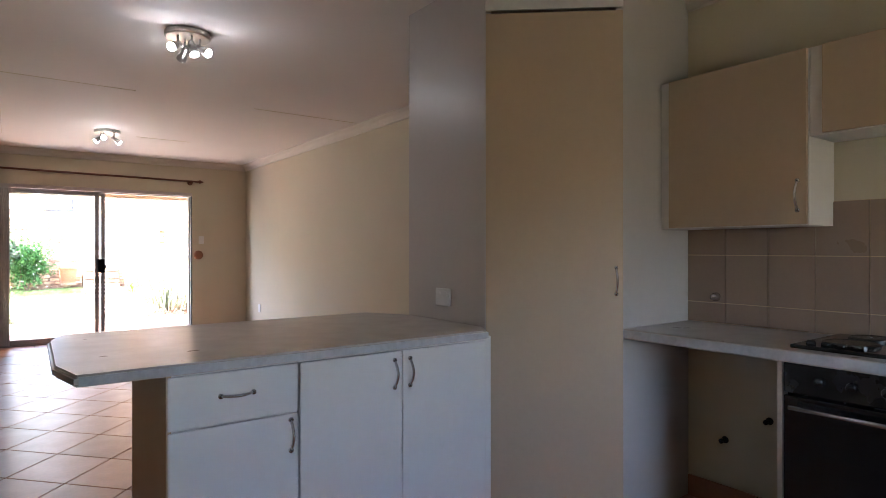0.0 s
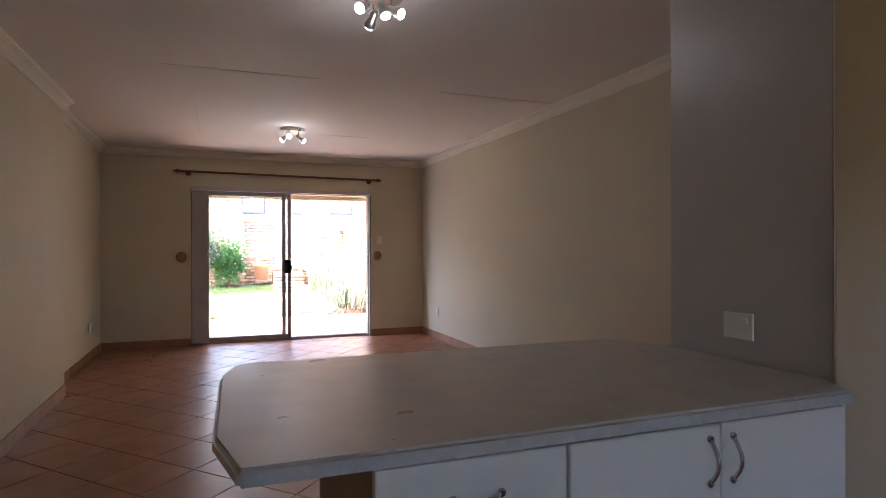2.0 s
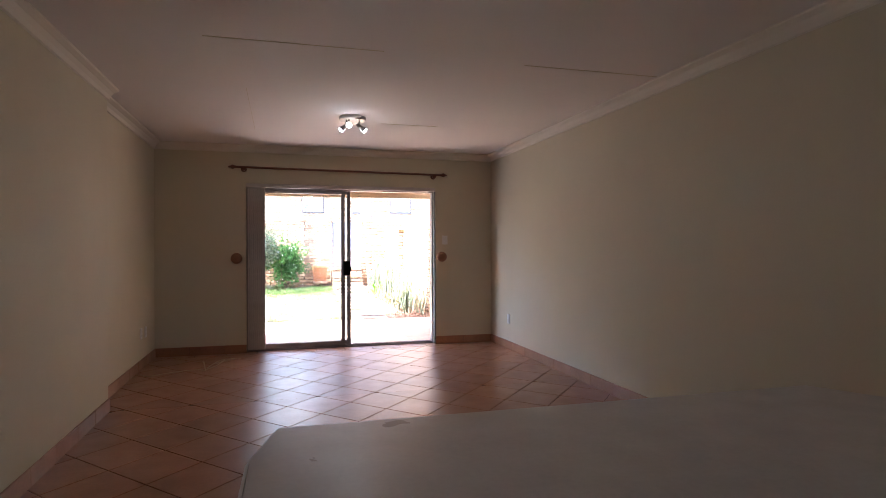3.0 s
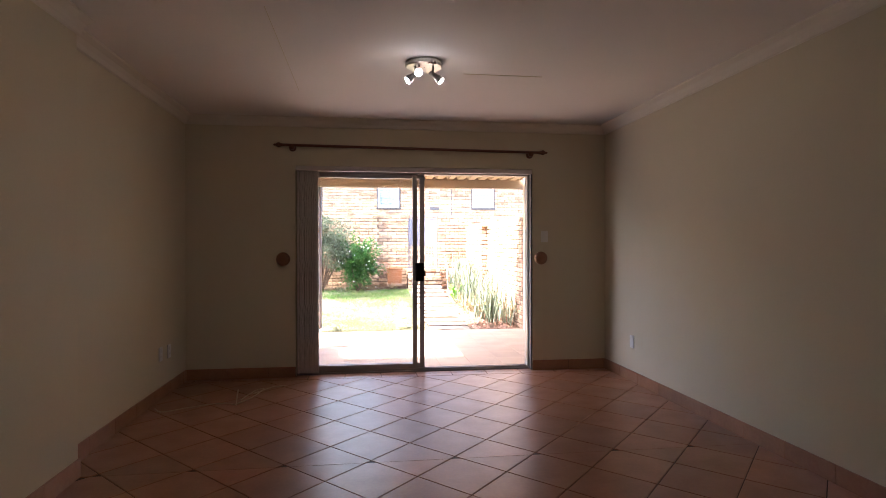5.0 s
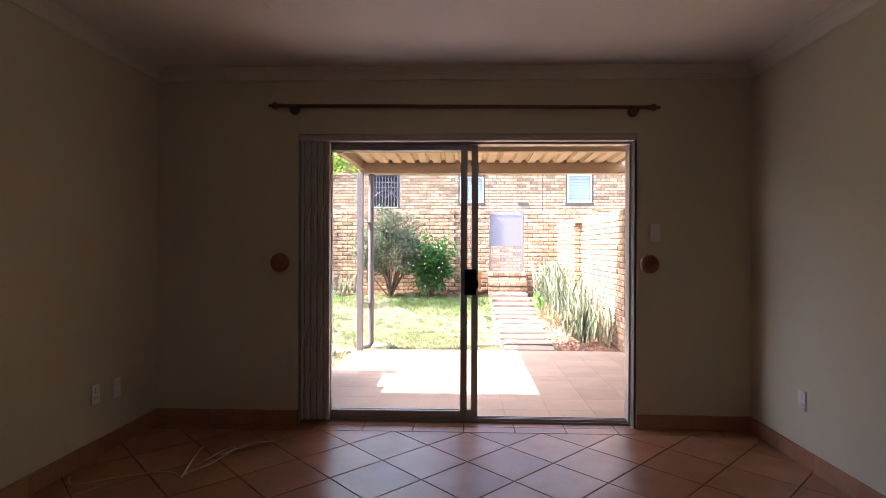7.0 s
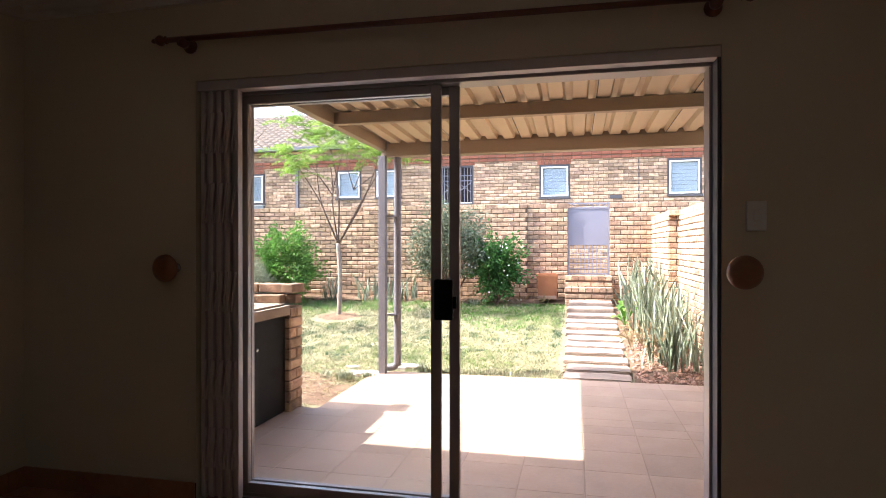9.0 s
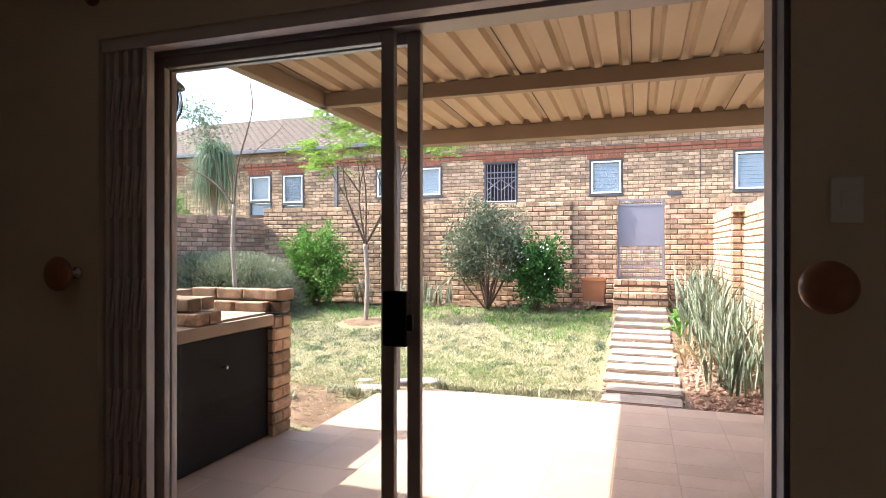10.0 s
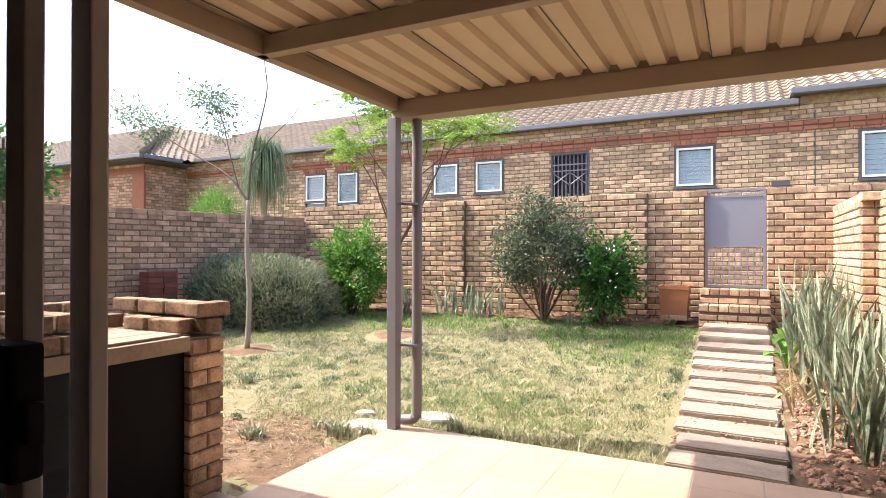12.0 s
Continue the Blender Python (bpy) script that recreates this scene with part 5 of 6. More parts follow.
part("wall", bm, M["mortar_pale"], nh)
brickwork(nh, (-11.96, YH, 1.60), 0, 18.96, 24.6, M["brick_pale"], [(a + 11.96, b + 11.96, c - 1.6, d - 1.6 + 0.06) for a, b, c, d in HOLES], seed=21)
band = part("brick_band", one_box(-11.9, YH - 0.022, 3.27, 7.0, YH, 3.445), M["mortar"], nh)
brickwork(band, (-11.9, YH - 0.022, 3.36), 0, 18.9, 1, M["brick_red"], seed=24, depth=0.022)
brickwork(band, (-11.9, YH - 0.022, 3.275), 0, 18.9, 1, M["brick_red"], seed=25, depth=0.006)
part("upper_wall", one_box(2.75, YH - 0.012, 3.70, 7.0, YH + 0.2, 3.87), M["brick"], nh)


def house_window(a, b, c, d, grille=False, lower=False):
    """A window in the neighbour's wall with its reveal, frame, sill and blind."""
    bm = B()
    for q in ((a, c, a + 0.035, d), (b - 0.035, c, b, d), (a + 0.035, d - 0.035, b - 0.035, d), (a + 0.035, c, b - 0.035, c + 0.02)):
        box(bm, q[0], YH - 0.016, q[1], q[2], YH + 0.1, q[3])
    w = part("window", bm, M["darkframe"], nh)
    if grille:
        # dark sheet stands in for the shaded room behind the grille
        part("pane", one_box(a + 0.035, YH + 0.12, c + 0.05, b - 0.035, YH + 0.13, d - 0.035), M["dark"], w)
        for k in range(9):
            x = a + 0.06 + k * (b - a - 0.13) / 8
            part("bar", one_box(x, YH - 0.01, c + 0.05, x + 0.014, YH + 0.004, d - 0.035), M["gatepanel"], w)
        for x in (a + 0.06, (a + b) / 2 + 0.02):
            for q in (0, 1):
                bm = B()
                tube(bm, [(x, YH - 0.016, d - (0.4, 0.62)[q]), (x + (b - a) / 2 - 0.08, YH - 0.016, d - (0.62, 0.4)[q])], 0.009, seg=6)
                part("bar", bm, M["gatepanel"], w)
        for z in (d - 0.24, d - 0.36):
            part("bar", one_box(a + 0.03, YH - 0.012, z, b - 0.03, YH + 0.006, z + 0.02), M["gatepanel"], w)
    else:
        bm = B()
        e = 0.04
        for q in ((a + e, c + 0.022, a + e + 0.035, d - e), (b - e - 0.035, c + 0.022, b - e, d - e), (a + e + 0.035, d - e - 0.035, b - e - 0.035, d - e), (a + e + 0.035, c + 0.022, b - e - 0.035, c + 0.057)):
            box(bm, q[0], YH - 0.03, q[1], q[2], YH + 0.02, q[3])
        part("frame", bm, M["winframe"], w, "white window frame")
        part("pane", one_box(a + 0.075, YH - 0.004, c + 0.057, b - 0.075, YH, d - 0.075), M["glass"], w)
        n = 8
        for k in range(n):
            z = c + 0.062 + k * (d - c - 0.142) / n
            bm = one_box(a + 0.078, YH + 0.03, z, b - 0.078, YH + 0.036, z + (d - c - 0.142) / n * 0.94)
            part("blind_slat", bm, M["blind"], w)
        # dark sheet behind the blind paints the unlit room
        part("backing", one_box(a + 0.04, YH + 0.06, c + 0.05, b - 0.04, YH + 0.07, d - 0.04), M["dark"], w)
        part("sill", one_box(a - 0.02, YH - 0.035, c - 0.035, b + 0.02, YH + 0.02, c + 0.003), M["darkframe"], w)
    if lower:
        bm = B()
        for q in ((a, c - 0.36, a + 0.035, c - 0.04), (b - 0.035, c - 0.36, b, c - 0.04), (a + 0.035, c - 0.36, b - 0.035, c - 0.33)):
            box(bm, q[0], YH - 0.014, q[1], q[2], YH + 0.08, q[3])
        part("lower_frame", bm, M["darkframe"], w)
        part("lower_pane", one_box(a + 0.035, YH + 0.03, c - 0.33, b - 0.035, YH + 0.036, c - 0.04), M["blind"], w)
    for k in range(int((b - a + 0.1) / 0.085)):
        part("brick", one_box(a - 0.05 + 0.085 * k, YH - 0.018, d + 0.012, a - 0.05 + 0.085 * k + 0.075, YH, d + 0.13, bevel=0.004), M["brick_red"], w)


for i, wn_ in enumerate(WINS):
    house_window(*wn_, grille=(i == 4), lower=(i < 2))
brickwork(nh, (0.6, YH, 0.24), 0, 2.6, 16, M["brick"], seed=23)
part("air_vent", one_box(2.33, YH - 0.02, 2.37, 2.6, YH, 2.45, bevel=0.004), M["darkframe"], nh)
part("downpipe", one_box(-5.25, YH - 0.07, 1.6, -5.17, YH - 0.01, 3.3), M["post"], nh)
part("joint", one_box(2.95, YH - 0.015, 1.6, 2.965, YH - 0.003, 3.6), M["darkframe"], nh)


def tiled_slope(name, ex0, ex1, ey, ez, run, pitch, hip0=0.0, hip1=0.0, rot=None, parent=None):
    """A slope of rolled roof tiles rising along +y from its eave; hips cut its ends inward."""
    V, F = [], []
    tw, tl = 0.215, 0.26
    rows = int(run / (tl * math.cos(pitch))) + 1
    sub = 6
    n = int((ex1 - ex0) / tw * sub)
    for r in range(rows):
        for e in (0, 1):
            d = (r + e) * tl
            base_k = len(V)
            for i in range(n + 1):
                x = ex0 + (ex1 - ex0) * i / n
                ph = (x - ex0) / tw * 2 * math.pi
                roll = 0.034 * max(-0.5, math.sin(ph))
                lift = 0.024 * (1 - e)
                lo, hi = ex0 + hip0 * d, ex1 - hip1 * d
                xx = min(max(x, lo), hi)
                y = ey + d * math.cos(pitch)
                z = ez + d * math.sin(pitch) + roll + lift
                V.append((xx, y, z))
            if e:
                F += [(base_k - n - 1 + i, base_k - n + i, base_k + 1 + i, base_k + i) for i in range(n)]
            elif r:
                F += [(base_k - n - 1 + i, base_k - n + i, base_k + 1 + i, base_k + i) for i in range(n)]
    if rot:
        V = [rot @ Vector(v) for v in V]
    return raw(name, V, F, M["rooftile"], parent, kind="stuff", smooth=False)


P = radians(25)
CH = math.cos(P)
tiled_slope("roof", -13.5, 2.72, 20.02, 3.765, 3.4, P, 0.35, 0, None, nh)
bm = B()
tube(bm, [(-11.38, 18.33, 3.74), (-13.0, 19.95, 3.74 + 1.62 * math.tan(P)), (-14.6, 21.55, 3.74 + 3.22 * math.tan(P))], 0.09, seg=10)
part("hip_tiles", bm, M["rooftile"], nh, smooth=True)
tiled_slope("roof", 2.6, 8.0, 19.95, 3.925, 3.4, P, 0, 0, None, nh)
part("roof_backing", one_box(-13.5, 23.2, 3.0, 8.0, 23.4, 5.2), M["rooftile"], nh)
bm = B()
box(bm, -12.0, 19.91, 3.685, 2.72, 20.03, 3.785, bevel=0.015)
part("gutter", bm, M["gutter"], nh)
bm = B()
box(bm, 2.6, 19.84, 3.845, 8.0, 19.96, 3.945, bevel=0.015)
part("gutter", bm, M["gutter"], nh)
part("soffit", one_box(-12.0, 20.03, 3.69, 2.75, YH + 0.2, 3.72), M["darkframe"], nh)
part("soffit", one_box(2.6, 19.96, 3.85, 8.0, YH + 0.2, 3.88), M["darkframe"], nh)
# wing of the house
bm = B()
box(bm, -20.0, 18.8, 0, -11.96, 19.02, 3.6)
box(bm, -12.18, 19.02, 0, -11.96, 22.0, 3.6)
part("wing_wall", bm, M["mortar"], nh)
brickwork(nh, (-20.0, 18.8, 1.6), 0, 8.04, 23, M["brick_dark"], seed=31)
brickwork(nh, (-11.96, 18.8, 1.6), math.pi / 2, 1.3, 23, M["brick_dark"], seed=32)
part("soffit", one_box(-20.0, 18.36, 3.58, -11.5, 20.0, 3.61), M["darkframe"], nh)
part("corner_pier", one_box(-12.35, 18.74, 1.5, -11.9, 18.8, 3.3), M["brick_red"], nh, "red brick corner pier")
tiled_slope("wing_roof", -21, -11.4, 18.35, 3.68, 3.6, P, 0, CH, None, nh)
rotm = Matrix.Translation((-11.40, 18.35, 0)) @ Matrix.Rotation(math.pi / 2, 4, "Z")
tiled_slope("wing_roof", 0, 6.0, 0, 3.68, 3.6, P, CH, 0, rotm, nh)
bm = B()
box(bm, -21, 18.25, 3.60, -11.4, 18.37, 3.70, bevel=0.012)
box(bm, -11.48, 18.37, 3.60, -11.36, 19.5, 3.70, bevel=0.012)
part("gutter", bm, M["gutter"], nh)
for z, o in ((3.30, 0.02), (3.385, 0.035)):
    part("brick_band", one_box(-20, 18.8 - o, z, -11.96 + o, 18.8, z + 0.082), M["brick_red"], nh)


# ---- plants ----
def leaf_cloud(n, centre_fn, size, aspect, seed, droop=0.0):
    """Many small folded leaves; centre_fn(rnd) gives a place and the way outwards."""
    rnd = np.random.default_rng(seed)
    V, F = [], []
    for _ in range(n):
        c, out = centre_fn(rnd)
        d = np.array(out, float) + rnd.normal(0, 0.6, 3)
        d[2] -= droop
        d /= np.linalg.norm(d) + 1e-6
        s = np.cross(d, rnd.normal(0, 1, 3))
        s /= np.linalg.norm(s) + 1e-6
        nn = np.cross(d, s)
        L = size * rnd.uniform(0.6, 1.3)
        w = L * aspect
        p = np.array(c)
        k = len(V)
        V += [p, p + d * L * 0.5 + s * w + nn * w * 0.3, p + d * L, p + d * L * 0.5 - s * w + nn * w * 0.3]
        F += [(k, k + 1, k + 2), (k, k + 2, k + 3)]
    return V, F


def shell(cx, cy, cz, rx, ry, rz, lumps, seed, rough=0.5, inner=0.6, full=1.0):
    """Places near the surface of an uneven mound."""
    def fn(rnd):
        v = rnd.normal(0, 1, 3)
        v /= np.linalg.norm(v)
        v[2] = abs(v[2]) if rz < 0 else v[2]
        v = np.sign(v) * np.abs(v) ** full
        n = noise.noise(Vector((v[0] * lumps + seed, v[1] * lumps, v[2] * lumps)))
        r = (1 - 0.44 * rough + rough * n) * rnd.uniform(inner, 1.05)
        return (cx + v[0] * rx * r, cy + v[1] * ry * r, cz + v[2] * abs(rz) * r), v
    return fn


def plant(name, label, category, x, y):
    return thing(name, label, category, (x, y, ground_height(x, y)))


def add_leaves(parent, name, n, fn, size, aspect, seed, material, droop=0.0, label=""):
    V, F = leaf_cloud(n, fn, size, aspect, seed, droop)
    o = np.array(root_of(parent).location)
    return raw(name, [v - o for v in V], F, material, parent, label)


def stems(parent, base, tips, r0, r1, material, name="stem"):
    for k, t in enumerate(tips):
        b = Vector(base)
        t = Vector(t)
        mid = b.lerp(t, 0.45) + Vector((0.12 * math.sin(k * 2.1), 0.1 * math.cos(k * 1.7), 0.08))
        bm = B()
        tube(bm, curve_points([b, mid, t], 6), r0, r1, seg=7)
        part(name, bm, material, parent, smooth=True)


def branch_tree(tips, spread):
    def fn(rnd):
        t = tips[rnd.integers(len(tips))]
        v = rnd.normal(0, 1, 3)
        return (t[0] + v[0] * spread, t[1] + v[1] * spread, t[2] + v[2] * spread * 0.6), v
    return fn


# olive-grey shrub against the garden wall
ol = plant("olive_shrub", "tall olive-grey leafy shrub with bare stems", "shrub", -0.55, 16.45)
rt = np.random.default_rng(3)
tips = []
for _ in range(46):
    az, up = rt.uniform(0, 6.283), rt.uniform(0.42, 1.0)
    out = rt.uniform(0.2, 0.78) * (1.0 if up < 0.85 else 0.8)
    tips.append((-0.5 + out * math.cos(az), 16.4 + 0.6 * out * math.sin(az), 0.2 + 1.95 * up))
stems(ol, (-0.52, 16.45, 0.28), tips[:17], 0.019, 0.004, M["twig"])
foot = Vector((-0.52, 16.45, 0.28))
sprigs = [tuple(foot.lerp(Vector(t), rt.uniform(0.62, 1.06)) + Vector((rt.normal(0, 0.05), rt.normal(0, 0.05), rt.normal(0, 0.05)))) for t in tips for _ in range(3)]
add_leaves(ol, "crown", 10500, branch_tree(sprigs, 0.08), 0.06, 0.2, 4, M["olive"])
# dark green flowering bush
gb = plant("green_bush", "dark green bush with small white flowers", "bush", 0.28, 16.4)
stems(gb, (0.28, 16.4, 0.28), [(0.1, 16.35, 1.0), (0.4, 16.3, 1.0), (0.25, 16.4, 1.3), (0.5, 16.4, 0.8)], 0.018, 0.006, M["twig"])
add_leaves(gb, "crown", 8500, shell(0.30, 16.4, 0.93, 0.6, 0.4, 0.66, 3.2, 1.0, 1.0, 0.4), 0.058, 0.3, 5, M["green"])
add_leaves(gb, "blossom", 70, shell(0.30, 16.36, 0.95, 0.6, 0.42, 0.66, 2.6, 1.0, 0.8, 0.9), 0.035, 0.5, 6, M["flower"], label="small white flowers")
# bright round bush
rbsh = plant("round_bush", "bright green rounded leafy bush", "bush", -3.5, 16.2)
stems(rbsh, (-3.5, 16.2, 0.25), [(-3.7, 16.1, 0.9), (-3.3, 16.2, 1.0), (-3.5, 16.1, 1.2)], 0.02, 0.006, M["twig"])
add_leaves(rbsh, "crown", 10500, shell(-3.5, 16.2, 0.95, 0.75, 0.55, 0.8, 2.6, 4.0, 0.6), 0.055, 0.3, 7, M["bright"])
# sage mound
sg = plant("sage_bush", "low mounded silver-grey sage bush", "bush", -4.9, 15.4)
add_leaves(sg, "crown", 60000, shell(-4.97, 15.5, 0.35, 1.6, 0.85, 0.86, 3.0, 8.0, 0.12, 0.84, 0.8), 0.07, 0.075, 8, M["sage"], -0.7)
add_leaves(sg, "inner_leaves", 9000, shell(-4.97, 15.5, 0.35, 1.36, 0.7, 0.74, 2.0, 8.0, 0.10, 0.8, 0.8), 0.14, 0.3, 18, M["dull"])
stems(sg, (-4.9, 15.4, 0.15), [(-5.6, 15.4, 0.8), (-4.3, 15.3, 0.8), (-4.9, 15.2, 1.0)], 0.02, 0.006, M["twig"])

# slender young tree with sparse leaves and a long bare shoot
t1 = plant("young_tree", "slender pale-barked young tree with sparse leaves", "tree", -3.47, 14.0)
bm = B()
tube(bm, curve_points([(-3.47, 14.0, 0.08), (-3.44, 14.0, 0.7), (-3.48, 14.0, 1.3), (-3.46, 14.0, 1.88)], 6), 0.034, 0.024, seg=9)
part("trunk", bm, M["bark"], t1, smooth=True)
for pts, r in (([(-3.46, 14, 1.85), (-3.4, 14, 2.4), (-3.25, 14, 2.85), (-3.16, 14, 3.2), (-3.2, 14, 3.55), (-3.15, 14.0, 3.8)], 0.014),
               ([(-3.46, 14, 1.85), (-3.8, 14, 2.2), (-4.5, 14, 2.55), (-5.2, 14, 2.9), (-5.9, 14, 3.25)], 0.014),
               ([(-3.62, 14, 2.05), (-3.78, 14, 2.5), (-3.9, 14, 2.9), (-4.1, 14, 3.2)], 0.009),
               ([(-3.4, 14, 2.3), (-3.1, 14, 2.6), (-2.8, 14, 2.8), (-2.65, 14, 2.95)], 0.007)):
    bm = B()
    tube(bm, curve_points(pts, 6), r, 0.004, seg=7)
    part("branch", bm, M["twig"], t1, smooth=True)
add_leaves(t1, "leaves", 1500, branch_tree([(-5.1, 14, 2.95), (-5.4, 14, 3.05), (-5.7, 14, 3.2), (-5.95, 14, 3.25), (-5.3, 14.1, 2.9)], 0.15), 0.05, 0.2, 9, M["dull"], 0.3)
add_leaves(t1, "leaves", 1300, branch_tree([(-4.05, 14, 3.15), (-4.2, 14, 3.25), (-3.9, 14, 3.05), (-3.95, 14, 2.8)], 0.13), 0.05, 0.2, 10, M["dull"], 0.3)

# feathery lime-green tree
t2 = plant("feathery_tree", "small tree with feathery lime-green foliage", "tree", -2.11, 15.3)
bm = B()
tube(bm, curve_points([(-2.11, 15.3, 0.1), (-2.08, 15.3, 0.8), (-2.12, 15.3, 1.35)], 6), 0.038, 0.03, seg=9)
part("trunk", bm, M["bark"], t2, smooth=True)
tips = [(-2.75, 15.2, 2.6), (-3.0, 15.3, 2.85), (-2.6, 15.4, 3.1), (-2.3, 15.2, 3.2), (-2.85, 15.3, 3.3), (-2.0, 15.3, 2.9), (-1.6, 15.2, 2.75), (-1.2, 15.3, 2.8), (-0.95, 15.3, 2.75), (-1.4, 15.4, 2.95), (-2.45, 15.2, 2.75), (-1.8, 15.3, 3.1)]
stems(t2, (-2.11, 15.3, 1.33), tips[1:9:2] + tips[9:11], 0.015, 0.004, M["twig"], "branch")
stems(t2, (-2.2, 15.3, 2.1), tips[0:6:2], 0.008, 0.003, M["twig"], "twig")
stems(t2, (-1.85, 15.3, 2.2), tips[6:9:2] + tips[11:], 0.008, 0.003, M["twig"], "twig")


def sprays(places, per, length, seed):
    """Places along drooping feathery sprays that leave the branch tips."""
    rnd0 = np.random.default_rng(seed)
    rays = []
    for t in places:
        for _ in range(per):
            a = rnd0.uniform(0, 6.283)
            o = rnd0.normal(0, 0.10, 3)
            rays.append((np.array(t) + o, np.array([math.cos(a), math.sin(a), rnd0.uniform(-0.1, 0.55)]), length * rnd0.uniform(0.6, 1.25)))

    def fn(rnd):
        p, d, L = rays[rnd.integers(len(rays))]
        t = rnd.uniform(0, 1)
        c = p + d * L * t + np.array([0, 0, -0.35 * L * t * t])
        side = np.cross(d, (0, 0, 1)) * (1 if rnd.random() < 0.5 else -1)
        return c + side * 0.02 + rnd.normal(0, 0.008, 3), side * 1.6 + d
    return fn


add_leaves(t2, "crown", 24000, sprays(tips, 15, 0.38, 5), 0.048, 0.11, 11, M["lime"], 0.3)


def strap_plant(x, y, n, h, seed, spread=0.09, label="clump of upright grey-green snake plant leaves"):
    """A clump of stiff upright strap leaves."""
    rnd = np.random.default_rng(seed)
    z = ground_height(x, y)
    ob = thing("snake_plant", label, "plant", (x, y, z), "snake plants")
    V, F = [], []
    for _ in range(n):
        bx, by = rnd.normal(0, spread, 2)
        a = rnd.uniform(0, 6.283)
        L = h * rnd.uniform(0.55, 1.1)
        lean = rnd.normal(0, 0.14, 2)
        w = rnd.uniform(0.011, 0.020)
        tw = rnd.uniform(-2.2, 2.2)
        k = len(V)
        steps = 6
        for s in range(steps + 1):
            t = s / steps
            ww = w * (0.75 + 0.6 * t) * (1 - max(0, t - 0.6) / 0.4) + 0.001
            aa = a + tw * t
            cx, cy = bx + lean[0] * t * L * (0.6 + t), by + lean[1] * t * L * (0.6 + t)
            nx_, ny_ = -math.sin(aa), math.cos(aa)
            V += [(cx - ww * math.cos(aa), cy - ww * math.sin(aa), L * t), (cx + 0.3 * ww * nx_, cy + 0.3 * ww * ny_, L * t), (cx + ww * math.cos(aa), cy + ww * math.sin(aa), L * t)]
            if s:
                q = k + 3 * s
                F += [(q - 3, q - 2, q + 1, q), (q - 2, q - 1, q + 2, q + 1)]
    raw("leaves", V, F, M["strap"], ob)
    return ob


for i in range(26):
    rx = random.Random(40 + i)
    y = 12.95 + (i / 25) * 3.4 + rx.uniform(-0.1, 0.1)
    x = 2.66 + rx.uniform(-0.26, 0.2) + 0.12 * max(0, 1 - i / 5)
    strap_plant(x, y, 14, 0.78 + rx.uniform(-0.12, 0.12), 60 + i)
for i, (x, y) in enumerate([(-2.0, 16.6), (-1.75, 16.65), (-1.5, 16.6), (-1.3, 16.7), (-2.2, 16.7), (-2.75, 16.6), (-2.9, 16.6)]):
    strap_plant(x, y, 9, 0.5, 90 + i, 0.07, "small clump of strap leaves by the garden wall")

# yellow-green broad-leaved plant at the path's edge
broad_leaf = plant("broad_leaf_plant", "yellow-green broad-leaved plant beside the path", "plant", 2.26, 15.0)
rq = np.random.default_rng(31)
V, F = [], []
for i in range(13):
    a, L, w = rq.uniform(0, 6.283), rq.uniform(0.22, 0.38), rq.uniform(0.035, 0.055)
    rise = rq.uniform(0.15, 0.42)
    k = len(V)
    for q in range(7):
        t = q / 6
        r, z = L * t, rise * math.sin(min(t * 2.1, 2.4)) * 0.9 + 0.02
        ww = w * math.sin(math.pi * min(max((t - 0.25) / 0.75, 0.04), 0.98)) + 0.004
        c, d = math.cos(a), math.sin(a)
        V += [(r * c - ww * d, r * d + ww * c, z + 0.25 * ww), (r * c, r * d, z), (r * c + ww * d, r * d - ww * c, z + 0.25 * ww)]
        if q:
            j = k + 3 * q
            F += [(j - 3, j - 2, j + 1, j), (j - 2, j - 1, j + 2, j + 1)]
raw("leaves", V, F, M["bright"], broad_leaf)

# soil bed with stones
bm = B()
verts = [(x, y, ground_height(x, y) + 0.022 + 0.015 * noise.noise(Vector((x * 8, y * 8, 2)))) for y in np.arange(12.54, 17.0, 0.06) for x in np.linspace(2.17, 3.0, 14)]
ny = len(np.arange(12.54, 17.0, 0.06))
raw("ground_bed", verts, [(j * 14 + i, j * 14 + i + 1, (j + 1) * 14 + i + 1, (j + 1) * 14 + i) for j in range(ny - 1) for i in range(13)], M["soil"], None, "red soil planting bed beside the path", "ground", "structure", True)
verts = [(x, y, ground_height(x, y) + 0.02 + 0.015 * noise.noise(Vector((x * 8, y * 8, 2)))) for y in np.linspace(16.55, 17.0, 6) for x in np.linspace(-5.0, 1.4, 90)]
raw("ground_bed", verts, [(j * 90 + i, j * 90 + i + 1, (j + 1) * 90 + i + 1, (j + 1) * 90 + i) for j in range(5) for i in range(89)], M["soil"], None, "narrow red soil bed along the garden wall", "ground", "structure", True)


def pebbles(name, n, region, size, label, seed):
    rnd = np.random.default_rng(seed)
    bm0 = bmesh.new()
    bmesh.ops.create_icosphere(bm0, subdivisions=1, radius=1)
    bv = [v.co.copy() for v in bm0.verts]
    bf = [tuple(v.index for v in f.verts) for f in bm0.faces]
    bm0.free()
    V, F = [], []
    for _ in range(n):
        x, y = rnd.uniform(region[0], region[2]), rnd.uniform(region[1], region[3])
        s = size * rnd.uniform(0.4, 1.3)
        z = ground_height(x, y) + 0.025
        r = Euler(rnd.uniform(0, 6, 3)).to_matrix()
        k = len(V)
        for v in bv:
            q = r @ Vector((v.x * s, v.y * s * 0.8, v.z * s * 0.6))
            V.append((x + q.x, y + q.y, z + q.z * 0.7))
        F += [tuple(i + k for i in f) for f in bf]
    raw(name, V, F, M["stone"], None, label, "stones", "stuff")


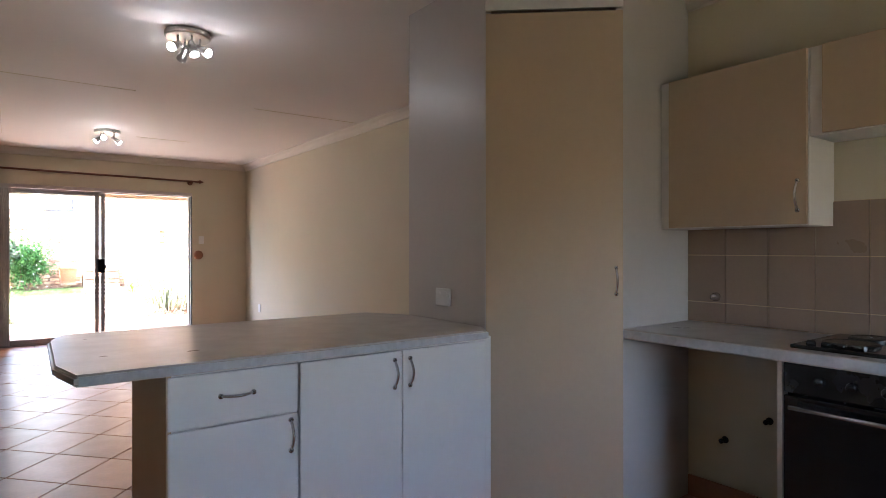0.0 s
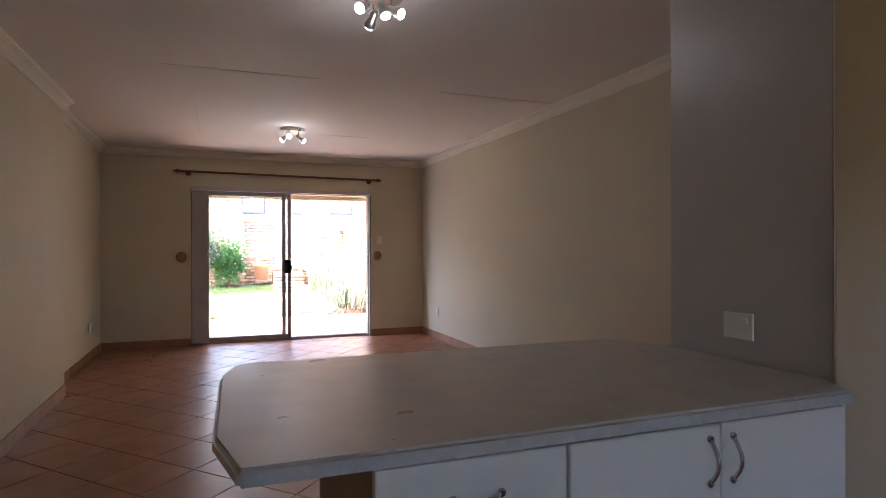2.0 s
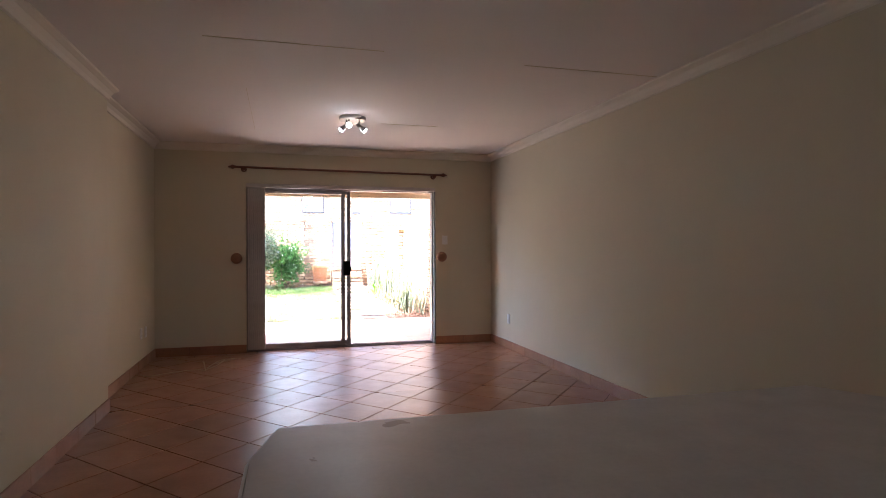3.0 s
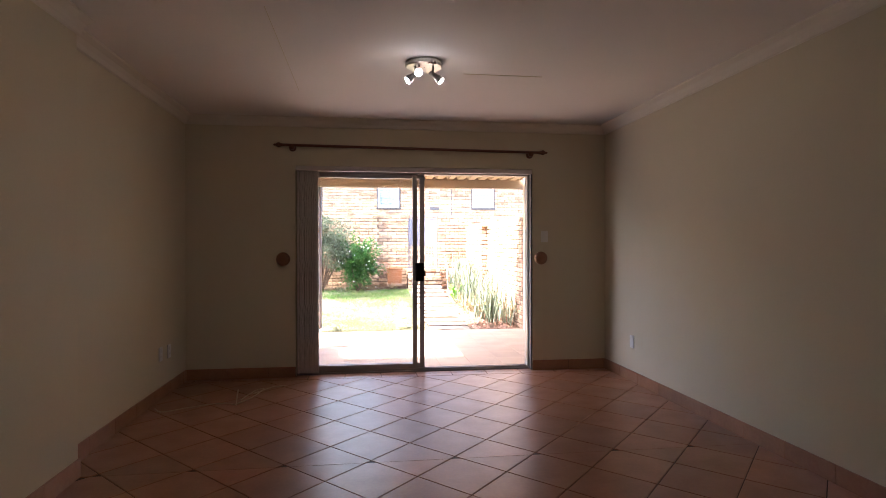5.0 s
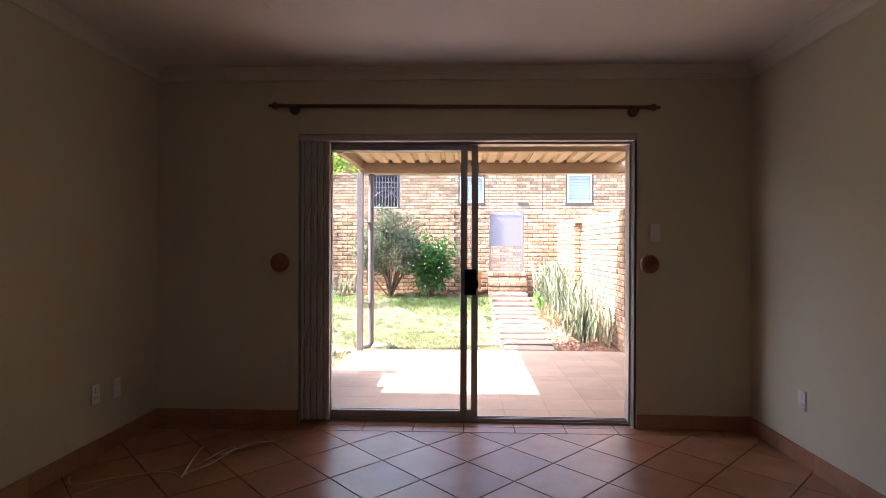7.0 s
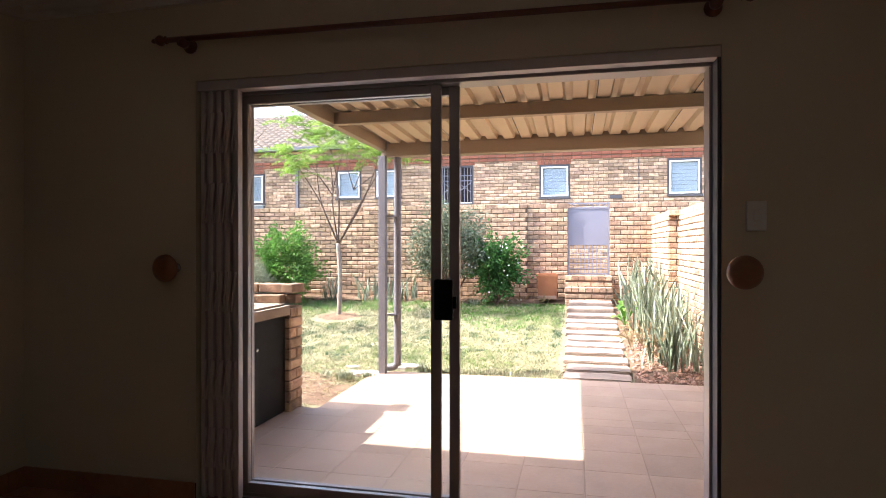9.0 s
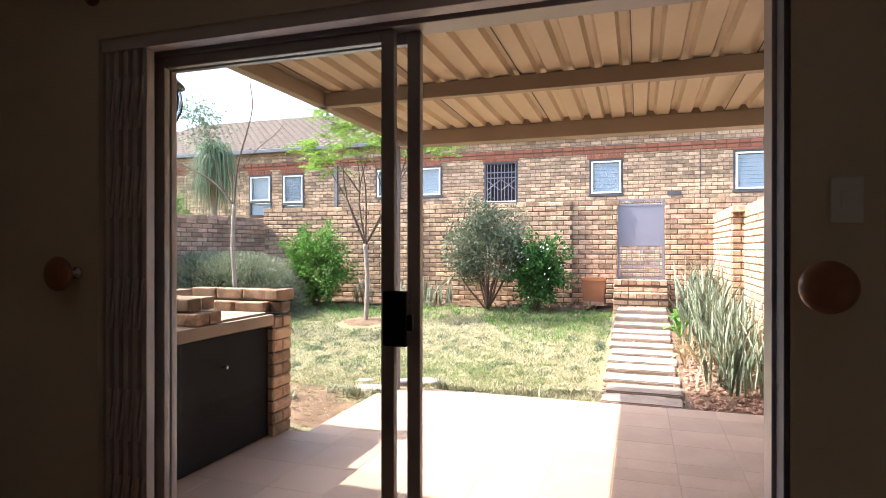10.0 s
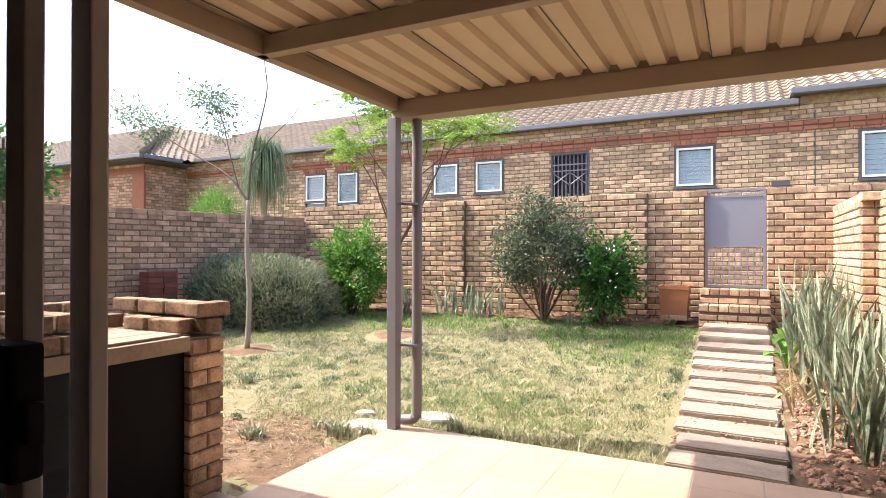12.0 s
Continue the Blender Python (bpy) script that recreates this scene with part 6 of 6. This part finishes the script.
pebbles("bed_stones", 620, (2.2, 12.56, 2.95, 14.2), 0.03, "scattered reddish stones on the bed", 1)
pebbles("path_gravel", 900, (1.46, 12.6, 2.16, 16.3), 0.014, "small gravel between the path slabs", 2)
V, F = leaf_cloud(130, lambda r: ((r.uniform(2.2, 2.55), r.uniform(13.2, 14.6), 0.08 + r.uniform(0, 0.2)), (0, 0, 0.4)), 0.2, 0.07, 44)
raw("dry_leaves", V, F, M["dry"], None, "dry straw-coloured leaves in the bed", "leaves", "stuff")
V, F = leaf_cloud(120, lambda r: ((r.uniform(-1.7, 1.2), r.uniform(16.5, 16.9), 0.36), (0, 0, 0.2)), 0.12, 0.15, 45)
raw("dry_leaves", V, F, M["dry"], None, "dry leaves lying along the garden wall", "leaves", "stuff")

# terracotta pot by the steps
pt = thing("plant_pot", "square terracotta plant pot on a block", "pot", (1.12, 16.75, 0.42))
bm = one_box(0.96, 16.62, 0.40, 1.28, 16.9, 0.46, bevel=0.006)
part("base_block", bm, M["brick_dark"], pt)
bm = B()
r4 = [(0.155, 0.46), (0.172, 0.78), (0.184, 0.785), (0.184, 0.83), (0.150, 0.83), (0.14, 0.74)]
rings = [[bm.verts.new((1.12 + sx * r, 16.76 + sy * r * 0.85, z)) for sx, sy in ((-1, -1), (1, -1), (1, 1), (-1, 1))] for r, z in r4]
for p, q in zip(rings, rings[1:]):
    for k in range(4):
        bm.faces.new((p[k], p[(k + 1) % 4], q[(k + 1) % 4], q[k]))
bm.faces.new(rings[0][::-1])
bm.faces.new(rings[-1])
part("body", bm, M["pot"], pt)

# palms and shrubs beyond the side wall
pm = thing("ponytail_palm", "ponytail palm with drooping green leaves", "palm", (-7.25, 18.2, 0.3))
bm = B()
tube(bm, curve_points([(-7.25, 18.2, 0.3), (-7.27, 18.2, 1.6), (-7.25, 18.2, 3.2)], 6), 0.09, 0.06, seg=9)
part("trunk", bm, M["bark"], pm, smooth=True)
rp = np.random.default_rng(12)
V, F = [], []
for i in range(420):
    a = rp.uniform(0, 6.283)
    L = rp.uniform(0.9, 1.5)
    up, reach = rp.uniform(0.0, 0.85), rp.uniform(0.55, 1.15)
    k = len(V)
    for s in range(6):
        t = s / 5
        r = reach * L * 0.47 * math.sin(min(t * 1.7, 1.57))
        z = 3.2 - 0.3 + up * math.sin(t * 2.2) - L * 1.0 * t ** 2.2
        w = 0.014 * (1 - t * 0.85)
        V += [(-w * math.sin(a) + r * math.cos(a), w * math.cos(a) + r * math.sin(a), z), (w * math.sin(a) + r * math.cos(a), -w * math.cos(a) + r * math.sin(a), z)]
        if s:
            q = k + 2 * s
            F.append((q - 2, q - 1, q + 1, q))
raw("fronds", V, F, M["dull"], pm)
V, F = [], []
for i in range(150):
    a, L, o = rp.uniform(0, 6.283), rp.uniform(0.5, 0.95), rp.uniform(0.05, 0.3)
    k = len(V)
    for s in range(4):
        t = s / 3
        r, w = o * (0.4 + 0.7 * t), 0.013 * (1 - t * 0.8)
        z = 2.75 - L * t
        V += [(-w * math.sin(a) + r * math.cos(a), w * math.cos(a) + r * math.sin(a), z), (w * math.sin(a) + r * math.cos(a), -w * math.cos(a) + r * math.sin(a), z)]
        if s:
            q = k + 2 * s
            F.append((q - 2, q - 1, q + 1, q))
raw("dead_fronds", V, F, M["dry"], pm, "dry brown skirt of old fronds")
fb = thing("feathery_bush", "soft bright green bush behind the boundary wall", "bush", (-8.7, 18.2, 0.3))
add_leaves(fb, "crown", 2600, shell(-8.7, 18.2, 2.0, 0.85, 0.5, 0.75, 2.0, 5.0), 0.16, 0.06, 14, M["bright"])
stems(fb, (-8.7, 18.2, 0.3), [(-8.9, 18.2, 1.8), (-8.5, 18.2, 1.9)], 0.03, 0.01, M["twig"])
ft = thing("leafy_tree", "leafy green tree behind the boundary wall", "tree", (-8.4, 13.7, -0.1))
bm = B()
tube(bm, curve_points([(-8.4, 13.7, -0.1), (-8.35, 13.7, 1.0), (-8.4, 13.7, 2.2)], 5), 0.08, 0.04, seg=9)
part("trunk", bm, M["bark"], ft, smooth=True)
add_leaves(ft, "crown", 4200, shell(-8.4, 13.7, 2.45, 1.0, 0.9, 0.85, 2.2, 9.0, 0.6, 0.5), 0.1, 0.28, 15, M["green"])

# twin floodlight on a slim pole behind the braai
fl = thing("flood_light", "small dark twin floodlight on a slim pole", "floodlight", (-1.95, 10.65, -0.1))
bm = B()
cyl(bm, (-1.95, 10.65, -0.1), (-1.95, 10.65, 1.84), 0.008, seg=10)
part("pole", bm, M["gutter"], fl, smooth=True)
part("bracket", one_box(-2.02, 10.642, 1.835, -1.88, 10.658, 1.85, bevel=0.002), M["gutter"], fl)
for x in (-2.0, -1.905):
    bm = one_box(x - 0.036, 10.60, 1.855, x + 0.036, 10.66, 1.925, bevel=0.01)
    f = part("lamp_head", bm, M["darkframe"], fl)
    part("lens", one_box(x - 0.028, 10.594, 1.862, x + 0.028, 10.599, 1.918), M["lampglass"], f, "frosted lamp lens")
